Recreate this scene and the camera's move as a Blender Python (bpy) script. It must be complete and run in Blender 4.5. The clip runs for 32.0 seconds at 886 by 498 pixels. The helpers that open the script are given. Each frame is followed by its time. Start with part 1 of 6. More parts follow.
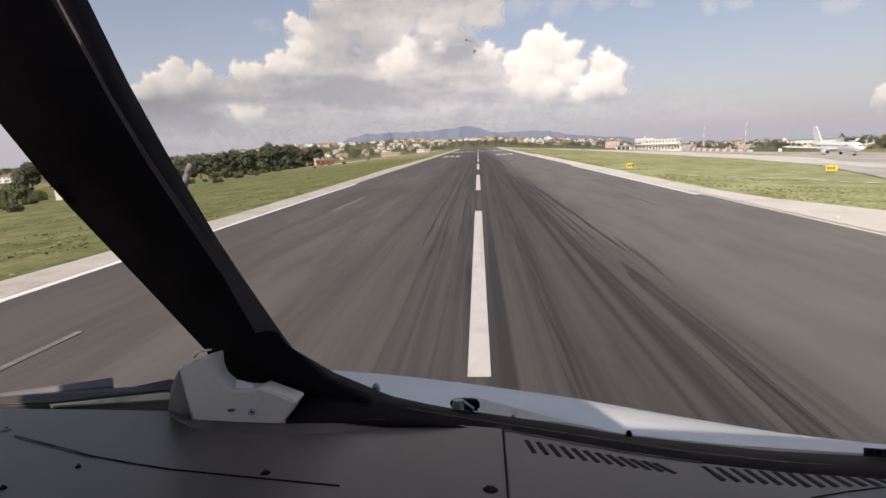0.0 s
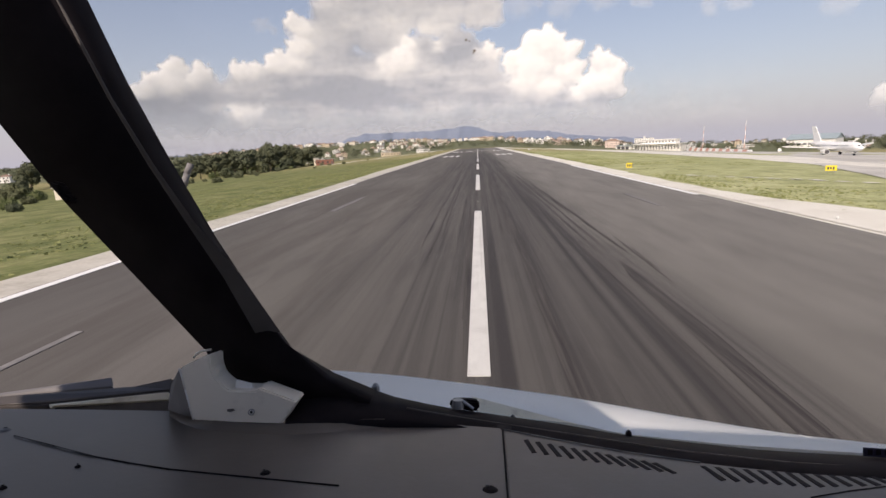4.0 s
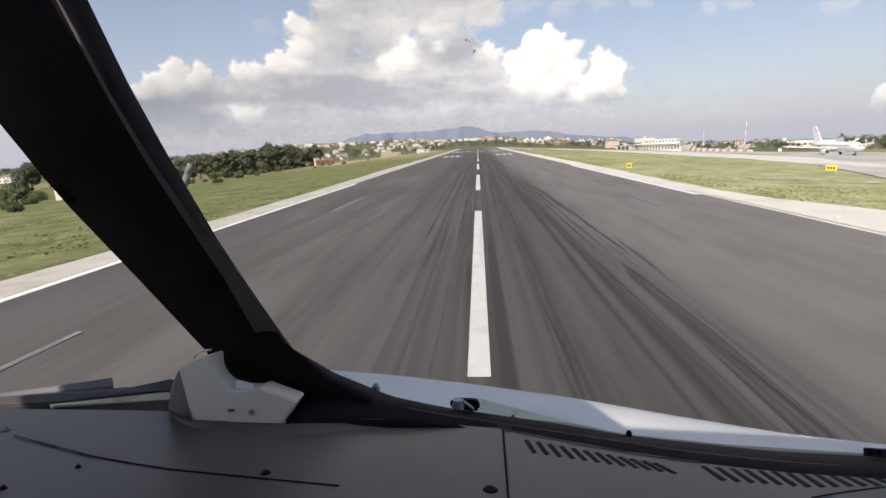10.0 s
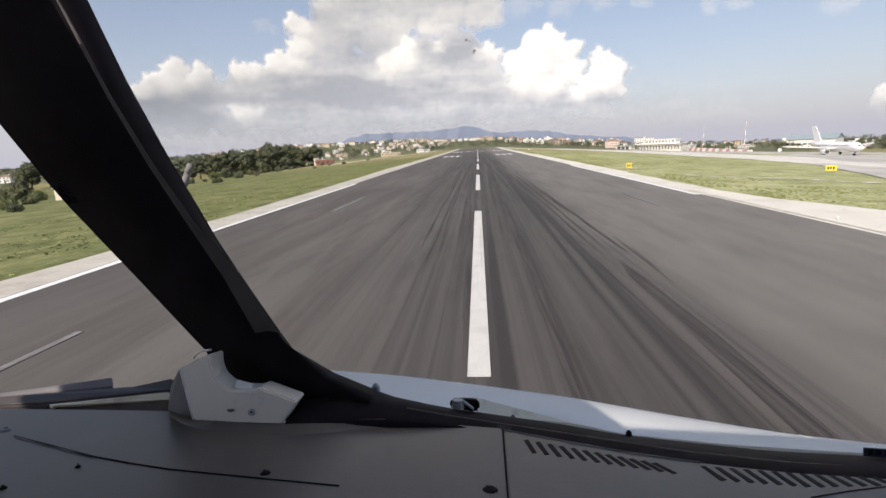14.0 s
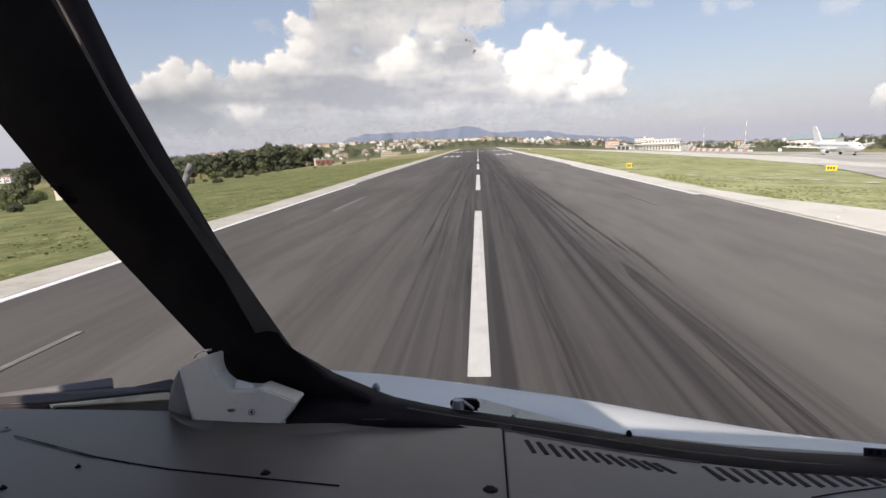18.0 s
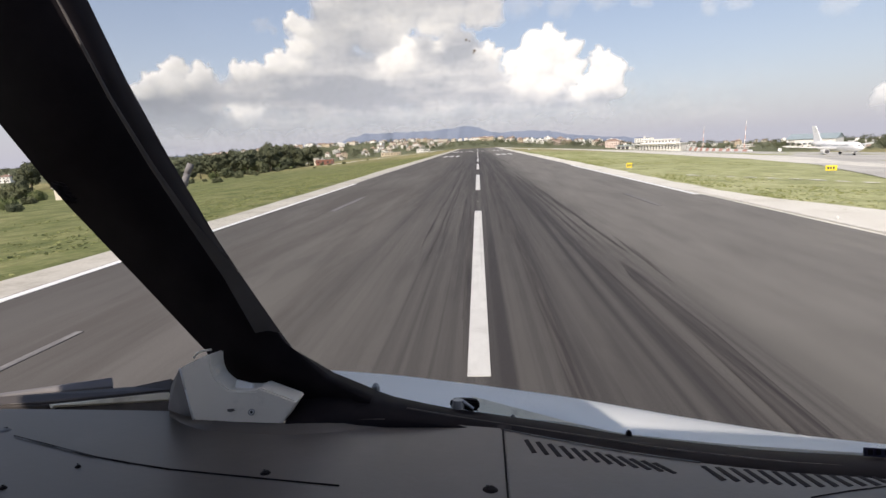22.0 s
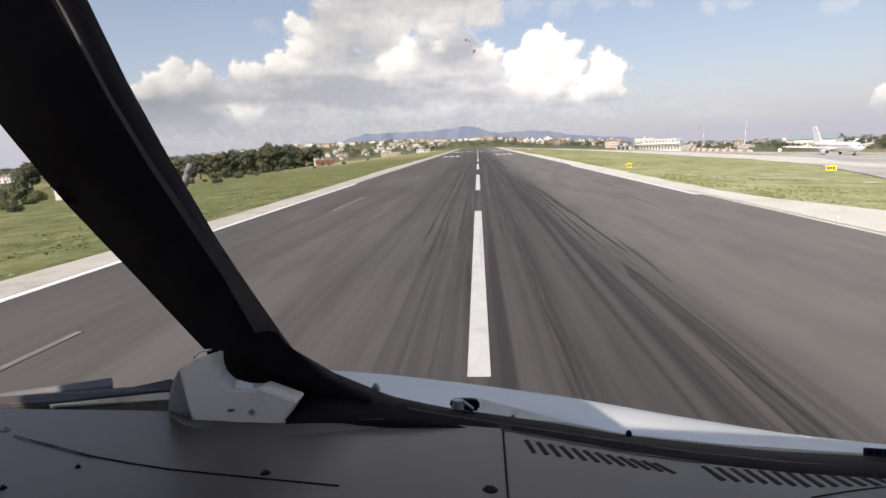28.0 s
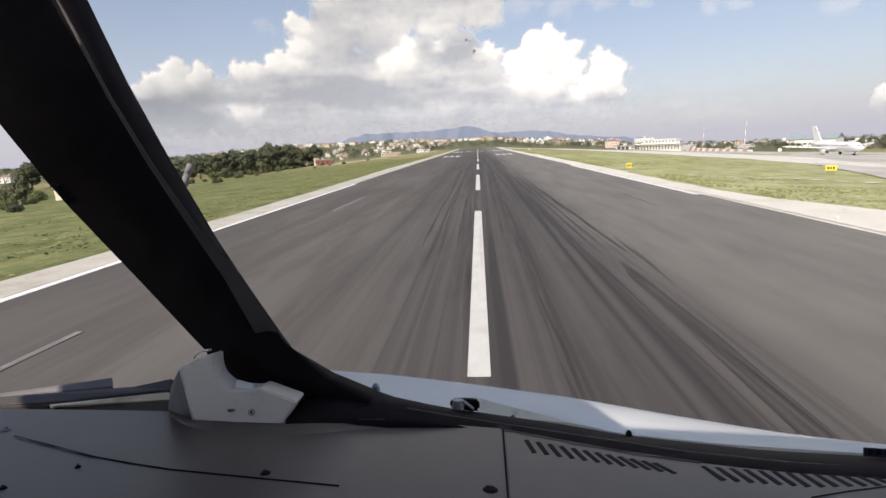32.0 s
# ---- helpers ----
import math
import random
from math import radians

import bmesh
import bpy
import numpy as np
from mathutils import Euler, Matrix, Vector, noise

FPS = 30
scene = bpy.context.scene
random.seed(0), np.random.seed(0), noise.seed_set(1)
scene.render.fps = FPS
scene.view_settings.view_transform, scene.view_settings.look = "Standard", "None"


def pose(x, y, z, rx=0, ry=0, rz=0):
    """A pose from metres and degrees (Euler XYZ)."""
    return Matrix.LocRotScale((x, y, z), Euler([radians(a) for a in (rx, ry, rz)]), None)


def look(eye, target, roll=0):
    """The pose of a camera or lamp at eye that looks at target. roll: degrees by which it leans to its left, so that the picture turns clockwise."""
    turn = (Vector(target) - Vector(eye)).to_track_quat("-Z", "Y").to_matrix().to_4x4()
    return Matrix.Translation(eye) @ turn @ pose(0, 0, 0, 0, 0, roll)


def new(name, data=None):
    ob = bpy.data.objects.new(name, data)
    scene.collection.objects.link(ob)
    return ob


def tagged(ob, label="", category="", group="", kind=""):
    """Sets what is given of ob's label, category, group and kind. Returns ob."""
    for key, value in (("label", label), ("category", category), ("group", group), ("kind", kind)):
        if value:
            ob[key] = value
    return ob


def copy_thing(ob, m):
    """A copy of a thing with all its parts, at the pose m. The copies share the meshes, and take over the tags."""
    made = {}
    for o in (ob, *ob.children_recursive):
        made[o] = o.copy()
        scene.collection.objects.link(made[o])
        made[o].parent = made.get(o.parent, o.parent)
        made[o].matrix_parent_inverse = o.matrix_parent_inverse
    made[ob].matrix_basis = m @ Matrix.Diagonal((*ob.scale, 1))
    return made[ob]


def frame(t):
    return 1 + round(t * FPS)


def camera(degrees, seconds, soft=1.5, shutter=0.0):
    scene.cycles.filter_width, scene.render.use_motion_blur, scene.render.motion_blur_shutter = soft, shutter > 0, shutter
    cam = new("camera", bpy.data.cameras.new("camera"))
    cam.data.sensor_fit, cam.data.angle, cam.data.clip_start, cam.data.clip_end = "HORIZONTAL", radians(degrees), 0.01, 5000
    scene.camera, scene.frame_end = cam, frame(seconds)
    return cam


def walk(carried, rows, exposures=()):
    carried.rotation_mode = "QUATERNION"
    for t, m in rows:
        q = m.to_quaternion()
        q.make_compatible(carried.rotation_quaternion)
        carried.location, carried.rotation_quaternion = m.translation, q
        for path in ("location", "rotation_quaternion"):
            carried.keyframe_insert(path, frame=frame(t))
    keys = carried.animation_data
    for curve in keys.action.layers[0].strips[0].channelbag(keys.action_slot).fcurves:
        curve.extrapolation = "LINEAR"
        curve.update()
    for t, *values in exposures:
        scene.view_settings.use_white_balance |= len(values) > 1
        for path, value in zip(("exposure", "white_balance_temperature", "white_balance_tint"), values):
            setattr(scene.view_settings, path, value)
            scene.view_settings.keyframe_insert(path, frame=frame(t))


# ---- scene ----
cam = camera(85.8, 32.0, soft=1.5)

# The eye is clamped in the flight deck and only trembles: seconds, pitch, roll, yaw
EYE = (0.15, 1188.2, 5.80)
TREMBLE = [
    (0.0, -12.27, 2.72, 4.10), (1.0, -12.25, 2.74, 4.11), (2.0, -12.26, 2.75, 4.09), (3.0, -12.29, 2.73, 4.07), (4.0, -12.28, 2.72, 4.06),
    (7.0, -12.27, 2.73, 4.08), (9.0, -12.28, 2.73, 4.08), (11.0, -12.26, 2.74, 4.09), (12.0, -12.29, 2.72, 4.10), (14.0, -12.27, 2.73, 4.07),
    (17.0, -12.28, 2.74, 4.08), (19.0, -12.26, 2.73, 4.09), (21.0, -12.27, 2.73, 4.08), (23.0, -12.29, 2.74, 4.06), (25.0, -12.28, 2.72, 4.10),
    (28.0, -12.27, 2.73, 4.07), (30.0, -12.29, 2.72, 4.09), (32.0, -12.27, 2.74, 4.07),
]
walk(cam, [(t, pose(*EYE, 90 + p, r, w)) for t, p, r, w in TREMBLE], exposures=[(0.0, 0.17, 7350, 20), (4.5, 0.22, 7250, 20), (7.0, 0.35, 7000, 16), (20.0, 0.35, 7000, 16), (32.0, 0.40, 7050, 16)])


# ---- light ----
SUN_AZ, SUN_EL = 203.0, 38.0     # the sun stands behind and to the left, compass degrees from the runway's heading
world = bpy.data.worlds.new("sky")
scene.world = world
world.use_nodes = True
wn = world.node_tree
sky = wn.nodes.new("ShaderNodeTexSky")
sky.sky_type, sky.sun_disc = "NISHITA", False
sky.sun_elevation, sky.sun_rotation = radians(SUN_EL), radians(SUN_AZ)
sky.air_density, sky.dust_density, sky.ozone_density = 1.0, 0.8, 1.8
wn.links.new(sky.outputs["Color"], wn.nodes["Background"].inputs["Color"])
wn.nodes["Background"].inputs["Strength"].default_value = 0.107
sun_data = bpy.data.lights.new("sun", "SUN")
sun_data.energy, sun_data.angle, sun_data.color = 4.2, radians(0.55), (1.0, 0.955, 0.88)
sun = new("sun", sun_data)
SUN_DIR = Vector((math.sin(radians(SUN_AZ)) * math.cos(radians(SUN_EL)), math.cos(radians(SUN_AZ)) * math.cos(radians(SUN_EL)), math.sin(radians(SUN_EL))))
sun.matrix_basis = look(SUN_DIR * 50, (0, 0, 0))

# ---- helpers for building ----
K = 1.0                          # plan metres to world metres
RNG = random.Random(7)


def mat(name, build, rough=0.8, metal=0.0, spec=0.4):
    """A node material; build(nodes, links, N) returns the socket of its base colour, or a plain colour."""
    m = bpy.data.materials.new(name)
    m.use_nodes = True
    nt = m.node_tree
    b = nt.nodes["Principled BSDF"]
    b.inputs["Roughness"].default_value, b.inputs["Metallic"].default_value = rough, metal
    b.inputs["Specular IOR Level"].default_value = spec
    tool = Tool(nt, b)
    c = build(tool)
    tool.put(c, b.inputs["Base Color"])
    return m


class Tool:
    """Short names for shader nodes."""

    def __init__(self, nt, bsdf):
        self.nt, self.bsdf = nt, bsdf
        self.tc = nt.nodes.new("ShaderNodeTexCoord")

    def put(self, v, socket):
        if isinstance(v, bpy.types.NodeSocket):
            self.nt.links.new(v, socket)
        elif isinstance(v, tuple) and len(v) == 3 and socket.type == "RGBA":
            socket.default_value = (*v, 1.0)
        else:
            socket.default_value = v

    def coords(self, scale=(1, 1, 1), where="Object", shift=(0, 0, 0)):
        n = self.nt.nodes.new("ShaderNodeMapping")
        n.inputs["Scale"].default_value = scale
        n.inputs["Location"].default_value = shift
        self.nt.links.new(self.tc.outputs[where], n.inputs["Vector"])
        return n.outputs["Vector"]

    def noise(self, scale, detail=4.0, rough=0.55, vec=None, stretch=(1, 1, 1), shift=(0, 0, 0)):
        n = self.nt.nodes.new("ShaderNodeTexNoise")
        n.inputs["Scale"].default_value, n.inputs["Detail"].default_value, n.inputs["Roughness"].default_value = scale * 0.535, detail, rough
        self.nt.links.new(vec if vec is not None else self.coords(stretch, shift=shift), n.inputs["Vector"])
        return n.outputs["Fac"]

    def ramp(self, fac, stops):
        n = self.nt.nodes.new("ShaderNodeValToRGB")
        e = n.color_ramp.elements
        while len(e) < len(stops):
            e.new(0.5)
        for el, (p, c) in zip(e, stops):
            el.position = p
            el.color = (c, c, c, 1) if isinstance(c, (int, float)) else (*c, 1)
        self.put(fac, n.inputs["Fac"])
        return n.outputs["Color"]

    def mix(self, fac, a, b, kind="MIX"):
        n = self.nt.nodes.new("ShaderNodeMix")
        n.data_type, n.blend_type = "RGBA", kind
        self.put(fac, n.inputs["Factor"])
        self.put(a, n.inputs["A"] if n.inputs["A"].type == "RGBA" else n.inputs[6])
        self.put(b, n.inputs[7])
        return n.outputs[2]

    def mathop(self, op, a, b=0.0, c=0.0):
        n = self.nt.nodes.new("ShaderNodeMath")
        n.operation = op
        for i, v in enumerate((a, b, c)):
            self.put(v, n.inputs[i])
        return n.outputs[0]

    def axis(self, where="Object"):
        n = self.nt.nodes.new("ShaderNodeSeparateXYZ")
        self.nt.links.new(self.tc.outputs[where], n.inputs[0])
        return n.outputs

    def span(self, v, lo, hi, a=0.0, b=1.0):
        n = self.nt.nodes.new("ShaderNodeMapRange")
        n.interpolation_type = "SMOOTHSTEP"
        for i, x in enumerate((v, lo, hi, a, b)):
            self.put(x, n.inputs[i])
        return n.outputs[0]

    def rand(self):
        return self.nt.nodes.new("ShaderNodeObjectInfo").outputs["Random"]

    def island(self):
        return self.nt.nodes.new("ShaderNodeNewGeometry").outputs["Random Per Island"]

    def bump(self, height, strength=0.3, dist=0.02):
        n = self.nt.nodes.new("ShaderNodeBump")
        n.inputs["Strength"].default_value, n.inputs["Distance"].default_value = strength, dist
        self.put(height, n.inputs["Height"])
        self.nt.links.new(n.outputs["Normal"], self.bsdf.inputs["Normal"])


def part(name, bm, material, parent=None, label="", smooth=False):
    """Links a bmesh, given in plan metres, as one mesh object under a thing or a part."""
    bmesh.ops.scale(bm, vec=(K, K, K), verts=bm.verts)
    me = bpy.data.meshes.new(name)
    bm.to_mesh(me)
    bm.free()
    if smooth:
        me.shade_smooth()
    for m in (material if isinstance(material, (list, tuple)) else [material]):
        me.materials.append(m)
    ob = new(name, me)
    if parent is not None:
        ob.parent = parent
    return tagged(ob, label)


def thing(name, at=(0, 0, 0), turn=0.0, label="", category="", group="", kind=""):
    ob = new(name)
    ob.empty_display_size = 0.2
    ob.matrix_basis = Matrix.Translation(Vector(at) * K) @ pose(0, 0, 0, 0, 0, turn)
    return tagged(ob, label, category, group, kind)


def raw(name, verts, faces, material, parent=None, label="", smooth=False):
    """A mesh from computed vertices in plan metres."""
    me = bpy.data.meshes.new(name)
    me.from_pydata([tuple(K * c for c in v) for v in verts], [], faces)
    me.validate()
    me.update()
    if smooth:
        me.shade_smooth()
    me.materials.append(material)
    ob = new(name, me)
    if parent is not None:
        ob.parent = parent
    return tagged(ob, label)


def box(bm, x0, x1, y0, y1, z0, z1, bevel=0.0):
    r = bmesh.ops.create_cube(bm, size=1.0)
    vs = r["verts"]
    bmesh.ops.scale(bm, vec=(x1 - x0, y1 - y0, z1 - z0), verts=vs)
    bmesh.ops.translate(bm, vec=((x0 + x1) / 2, (y0 + y1) / 2, (z0 + z1) / 2), verts=vs)
    if bevel > 0:
        es = list({e for v in vs for e in v.link_edges})
        bmesh.ops.bevel(bm, geom=es, offset=bevel, segments=1, affect="EDGES")
    return bm


def boxed(*a, bevel=0.0):
    return box(bmesh.new(), *a, bevel=bevel)


def rod(bm, a, b, r0, r1=None, seg=10):
    a, b = Vector(a), Vector(b)
    r1 = r0 if r1 is None else r1
    r = bmesh.ops.create_cone(bm, cap_ends=True, segments=seg, radius1=r0, radius2=r1, depth=(b - a).length)
    m = Matrix.Translation((a + b) / 2) @ (b - a).to_track_quat("Z", "Y").to_matrix().to_4x4()
    bmesh.ops.transform(bm, matrix=m, verts=r["verts"])
    return bm


def rodded(*a, **k):
    return rod(bmesh.new(), *a, **k)


def fbm(x, y, z=0.0, octaves=4):
    return noise.fractal(Vector((x, y, z)), 1.0, 2.0, octaves)


def smooth01(a, b, v):
    t = min(1.0, max(0.0, (v - a) / (b - a)))
    return t * t * (3 - 2 * t)


# ---- materials ----
def make_asphalt(n):
    X, Y, Z = n.axis()
    ax = n.mathop("ABSOLUTE", X)
    grain = n.noise(42.0, 5, 0.75)
    blot = n.noise(0.16, 5, 0.62, stretch=(1, 0.30, 1))
    patch = n.noise(0.9, 4, 0.65, stretch=(1, 0.16, 1), shift=(4, 4, 0))
    seams = n.noise(1.0, 2, 0.5, stretch=(0.55, 0.004, 1), shift=(5, 2, 0))
    streak = n.noise(1.0, 4, 0.6, stretch=(1.9, 0.022, 1))
    fine = n.noise(1.0, 3, 0.6, stretch=(6.0, 0.05, 1), shift=(3, 7, 0))
    long = n.noise(1.0, 3, 0.6, stretch=(3.4, 0.010, 1), shift=(8, 1, 0))
    broad = n.noise(1.0, 3, 0.55, stretch=(0.30, 0.020, 1), shift=(1, 6, 0))
    base = n.ramp(blot, [(0.3, (0.088, 0.082, 0.075)), (0.7, (0.138, 0.129, 0.118))])
    base = n.mix(n.span(seams, 0.4, 0.62, 0.0, 0.35), base, (0.150, 0.140, 0.128))
    base = n.mix(n.span(patch, 0.50, 0.66, 0.0, 0.45), base, (0.066, 0.061, 0.057))
    # lighter, browner outer thirds of the first half, paler outer lanes near the far end
    early = n.span(Y, 560, 860, 1.0, 0.0)
    outer = n.span(n.mathop("ADD", ax, n.mathop("MULTIPLY", n.mathop("SUBTRACT", long, 0.5), 3.0)), 6.6, 9.6)
    base = n.mix(n.mathop("MULTIPLY", n.mathop("MULTIPLY", early, outer), 0.62), base, n.ramp(blot, [(0.35, (0.19, 0.172, 0.152)), (0.65, (0.265, 0.242, 0.217))]))
    right = n.mathop("MULTIPLY", n.span(Y, 1130, 1200), n.span(n.mathop("ADD", X, n.mathop("MULTIPLY", broad, 4.0)), 5.0, 15.0))
    base = n.mix(n.mathop("MULTIPLY", right, 0.65), base, n.ramp(patch, [(0.3, (0.245, 0.232, 0.210)), (0.7, (0.155, 0.146, 0.133))]))
    smear = n.noise(0.55, 5, 0.66, stretch=(1.2, 0.10, 1), shift=(9, 3, 0))
    worn = n.mathop("MULTIPLY", n.span(X, -3.0, -6.0), n.span(smear, 0.42, 0.62, 0.15, 0.75))
    base = n.mix(worn, base, (0.078, 0.069, 0.061))
    # tyre rubber: near-black where aircraft touch down, streaky further on
    edge = n.mathop("ADD", ax, n.mathop("MULTIPLY", n.mathop("SUBTRACT", n.noise(1.0, 4, 0.65, stretch=(1.4, 0.04, 1)), 0.5), 5.0))
    band = n.span(edge, 7.0, 8.3, 1.0, 0.0)
    heavy = n.span(Y, 320, 520, 1.0, 0.0)
    dark = n.mathop("MULTIPLY", n.mathop("MULTIPLY", band, heavy), n.span(streak, 0.2, 0.5, 0.85, 0.97))
    col = n.mix(dark, base, (0.015, 0.0125, 0.0135))
    reach = n.mathop("ADD", ax, n.mathop("MULTIPLY", n.mathop("SUBTRACT", broad, 0.5), 9.0))
    wide = n.span(reach, 4.0, 9.5, 1.0, 0.0)
    left = n.span(X, -7.0, 0.5, 0.55, 1.0)
    mid = n.mathop("MULTIPLY", wide, n.span(long, 0.40, 0.64, 0.32, 0.6))
    mid = n.mathop("ADD", mid, n.mathop("MULTIPLY", n.mathop("MULTIPLY", wide, n.span(streak, 0.48, 0.62)), 0.42))
    mid = n.mathop("ADD", mid, n.mathop("MULTIPLY", n.mathop("MULTIPLY", wide, n.span(fine, 0.56, 0.66)), 0.22))
    mid = n.mathop("MULTIPLY", n.mathop("MINIMUM", n.mathop("MULTIPLY", mid, left), 0.9), n.span(Y, 1440, 1530, 1.0, 0.55))
    col = n.mix(mid, col, (0.034, 0.0305, 0.031))
    col = n.mix(0.42, col, n.ramp(grain, [(0.3, 0.3), (0.7, 0.7)]), "OVERLAY")
    n.bump(grain, 0.2, 0.004)
    return col


ASPHALT = mat("asphalt_rubbered", make_asphalt, 0.82, spec=0.3)


def make_concrete(n):
    a, b = n.noise(0.5, 5, 0.65), n.noise(7.0, 4, 0.7)
    c = n.ramp(a, [(0.28, (0.33, 0.305, 0.255)), (0.46, (0.47, 0.445, 0.385)), (0.75, (0.58, 0.555, 0.49))])
    n.bump(b, 0.3, 0.01)
    return n.mix(0.3, c, n.ramp(b, [(0.3, 0.3), (0.7, 0.7)]), "OVERLAY")


CONCRETE = mat("weathered_concrete", make_concrete, 0.85)


def make_pale_concrete(n):
    a, b = n.noise(0.3, 5, 0.65), n.noise(7.0, 4, 0.7)
    n.bump(b, 0.3, 0.01)
    return n.mix(0.25, n.ramp(a, [(0.28, (0.50, 0.465, 0.40)), (0.46, (0.66, 0.63, 0.56)), (0.75, (0.75, 0.725, 0.655))]), n.ramp(b, [(0.3, 0.3), (0.7, 0.7)]), "OVERLAY")


PALE_CONCRETE = mat("pale_concrete", make_pale_concrete, 0.85)


def make_paint(n):
    wear = n.noise(1.6, 6, 0.75)
    streak = n.noise(1.0, 4, 0.6, stretch=(5.0, 0.12, 1))
    c = n.ramp(wear, [(0.22, (0.30, 0.285, 0.265)), (0.40, (0.57, 0.56, 0.53)), (0.7, (0.68, 0.67, 0.635))])
    return n.mix(n.span(streak, 0.55, 0.72, 0.0, 0.6), c, (0.32, 0.30, 0.29))


PAINT = mat("runway_paint", make_paint, 0.6)
EDGE_PAINT = mat("edge_line_paint", lambda n: n.ramp(n.noise(1.3, 5, 0.7), [(0.25, (0.52, 0.51, 0.48)), (0.42, (0.78, 0.775, 0.75)), (0.7, (0.84, 0.835, 0.81))]), 0.55)
def make_old_paint(n):
    wear = n.noise(2.2, 6, 0.8)
    streak = n.noise(1.0, 4, 0.6, stretch=(7.0, 0.10, 1))
    c = n.ramp(wear, [(0.3, (0.12, 0.11, 0.105)), (0.65, (0.27, 0.26, 0.25))])
    return n.mix(n.span(streak, 0.4, 0.62, 0.0, 0.85), c, (0.06, 0.055, 0.055))


OLD_PAINT = mat("rubbed_over_paint", make_old_paint, 0.65)


def make_grass(n):
    big, midn, fine = n.noise(0.05, 6, 0.68, stretch=(1, 0.45, 1)), n.noise(0.35, 5, 0.7), n.noise(3.0, 5, 0.75)
    c = n.ramp(big, [(0.30, (0.17, 0.17, 0.068)), (0.45, (0.27, 0.245, 0.11)), (0.57, (0.38, 0.32, 0.165)), (0.72, (0.46, 0.38, 0.22))])
    g = n.ramp(midn, [(0.3, (0.11, 0.122, 0.045)), (0.7, (0.43, 0.365, 0.19))])
    c = n.mix(0.5, c, g)
    tuft = n.noise(0.9, 5, 0.72, stretch=(1, 0.6, 1), shift=(2, 9, 0))
    c = n.mix(n.span(tuft, 0.52, 0.66, 0.0, 0.55), c, (0.085, 0.10, 0.035))
    c = n.mix(n.span(tuft, 0.46, 0.34, 0.0, 0.5), c, (0.46, 0.39, 0.24))
    # greener turf along the last third
    X, Y, Z = n.axis()
    green = n.mathop("MULTIPLY", n.span(Y, 1000, 1180), n.span(Y, 1420, 1560, 1.0, 0.15))
    turf = n.mix(n.span(X, -20, 20), n.ramp(midn, [(0.3, (0.058, 0.078, 0.028)), (0.5, (0.135, 0.160, 0.062)), (0.7, (0.25, 0.25, 0.12))]), n.ramp(midn, [(0.3, (0.225, 0.248, 0.12)), (0.5, (0.375, 0.395, 0.20)), (0.7, (0.50, 0.50, 0.29))]))
    c = n.mix(n.mathop("MULTIPLY", green, 0.86), c, turf)
    # bare salty soil beside the lagoon
    soil = n.noise(0.055, 4, 0.62, stretch=(1.3, 0.35, 1), shift=(11, 4, 0))
    side = n.mathop("MULTIPLY", n.span(X, -62 * K, -34 * K, 1.0, 0.0), n.span(Y, 900 * K, 1010 * K, 1.0, 0.0))
    c = n.mix(n.mathop("MULTIPLY", side, n.span(soil, 0.5, 0.58)), c, n.ramp(midn, [(0.3, (0.36, 0.30, 0.20)), (0.7, (0.50, 0.44, 0.33))]))
    # scrub and woodland soil on the hills
    hill = n.mathop("MAXIMUM", n.span(Y, 1760 * K, 1900 * K), n.span(X, -440 * K, -380 * K, 1.0, 0.0))
    c = n.mix(hill, c, n.ramp(midn, [(0.3, (0.085, 0.10, 0.058)), (0.55, (0.15, 0.158, 0.092)), (0.75, (0.25, 0.23, 0.155))]))
    n.bump(fine, 0.8, 0.15)
    return n.mix(0.5, c, n.ramp(fine, [(0.3, 0.22), (0.7, 0.78)]), "OVERLAY")


GRASS = mat("dry_grass", make_grass, 0.95, spec=0.1)


def make_water(n):
    r = n.noise(0.25, 4, 0.6, stretch=(1, 2.5, 1))
    n.bump(r, 0.12, 0.05)
    return n.ramp(n.noise(0.01, 3, 0.5), [(0.3, (0.10, 0.118, 0.105)), (0.7, (0.15, 0.162, 0.142))])


WATER = mat("lagoon_water", make_water, 0.34, spec=0.35)


# the haze over the far mountains is painted in as a blue-grey base colour
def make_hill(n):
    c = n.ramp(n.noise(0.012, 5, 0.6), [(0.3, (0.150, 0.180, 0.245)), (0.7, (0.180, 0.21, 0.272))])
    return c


HILL = mat("haze_tinted_hills", make_hill, 1.0, spec=0.0)

# ---- the ground, the lagoon and the runway ----
HALF = 20.95                     # half the width between the runway's edge lines
END_Y = 1860.0


WATER_Z = -2.7


def shore_left(y):
    """x of the lagoon's bank left of the runway."""
    w = -72.0 + 3.5 * fbm(y * 0.03, 3.1) + 8.0 * fbm(y * 0.007, 9.0) + 8.0 * smooth01(120, 20, y)
    w -= 95.0 * smooth01(50, 170, y) * smooth01(470, 330, y)
    w -= 20.0 * smooth01(600, 660, y) * smooth01(790, 720, y)
    return w - 700.0 * smooth01(1040, 1150, y)


def pond_right(x, y):
    """Depth below the bank of the pond right of the runway, 0 to 1."""
    a = smooth01(64, 71, x + 4 * fbm(y * 0.03, 1.0)) * smooth01(125, 112, x + 8 * fbm(y * 0.02, 5.0))
    return a * smooth01(270, 330, y + 30 * fbm(x * 0.03, 2.0)) * smooth01(815, 770, y + 40 * fbm(x * 0.02, 8.0))


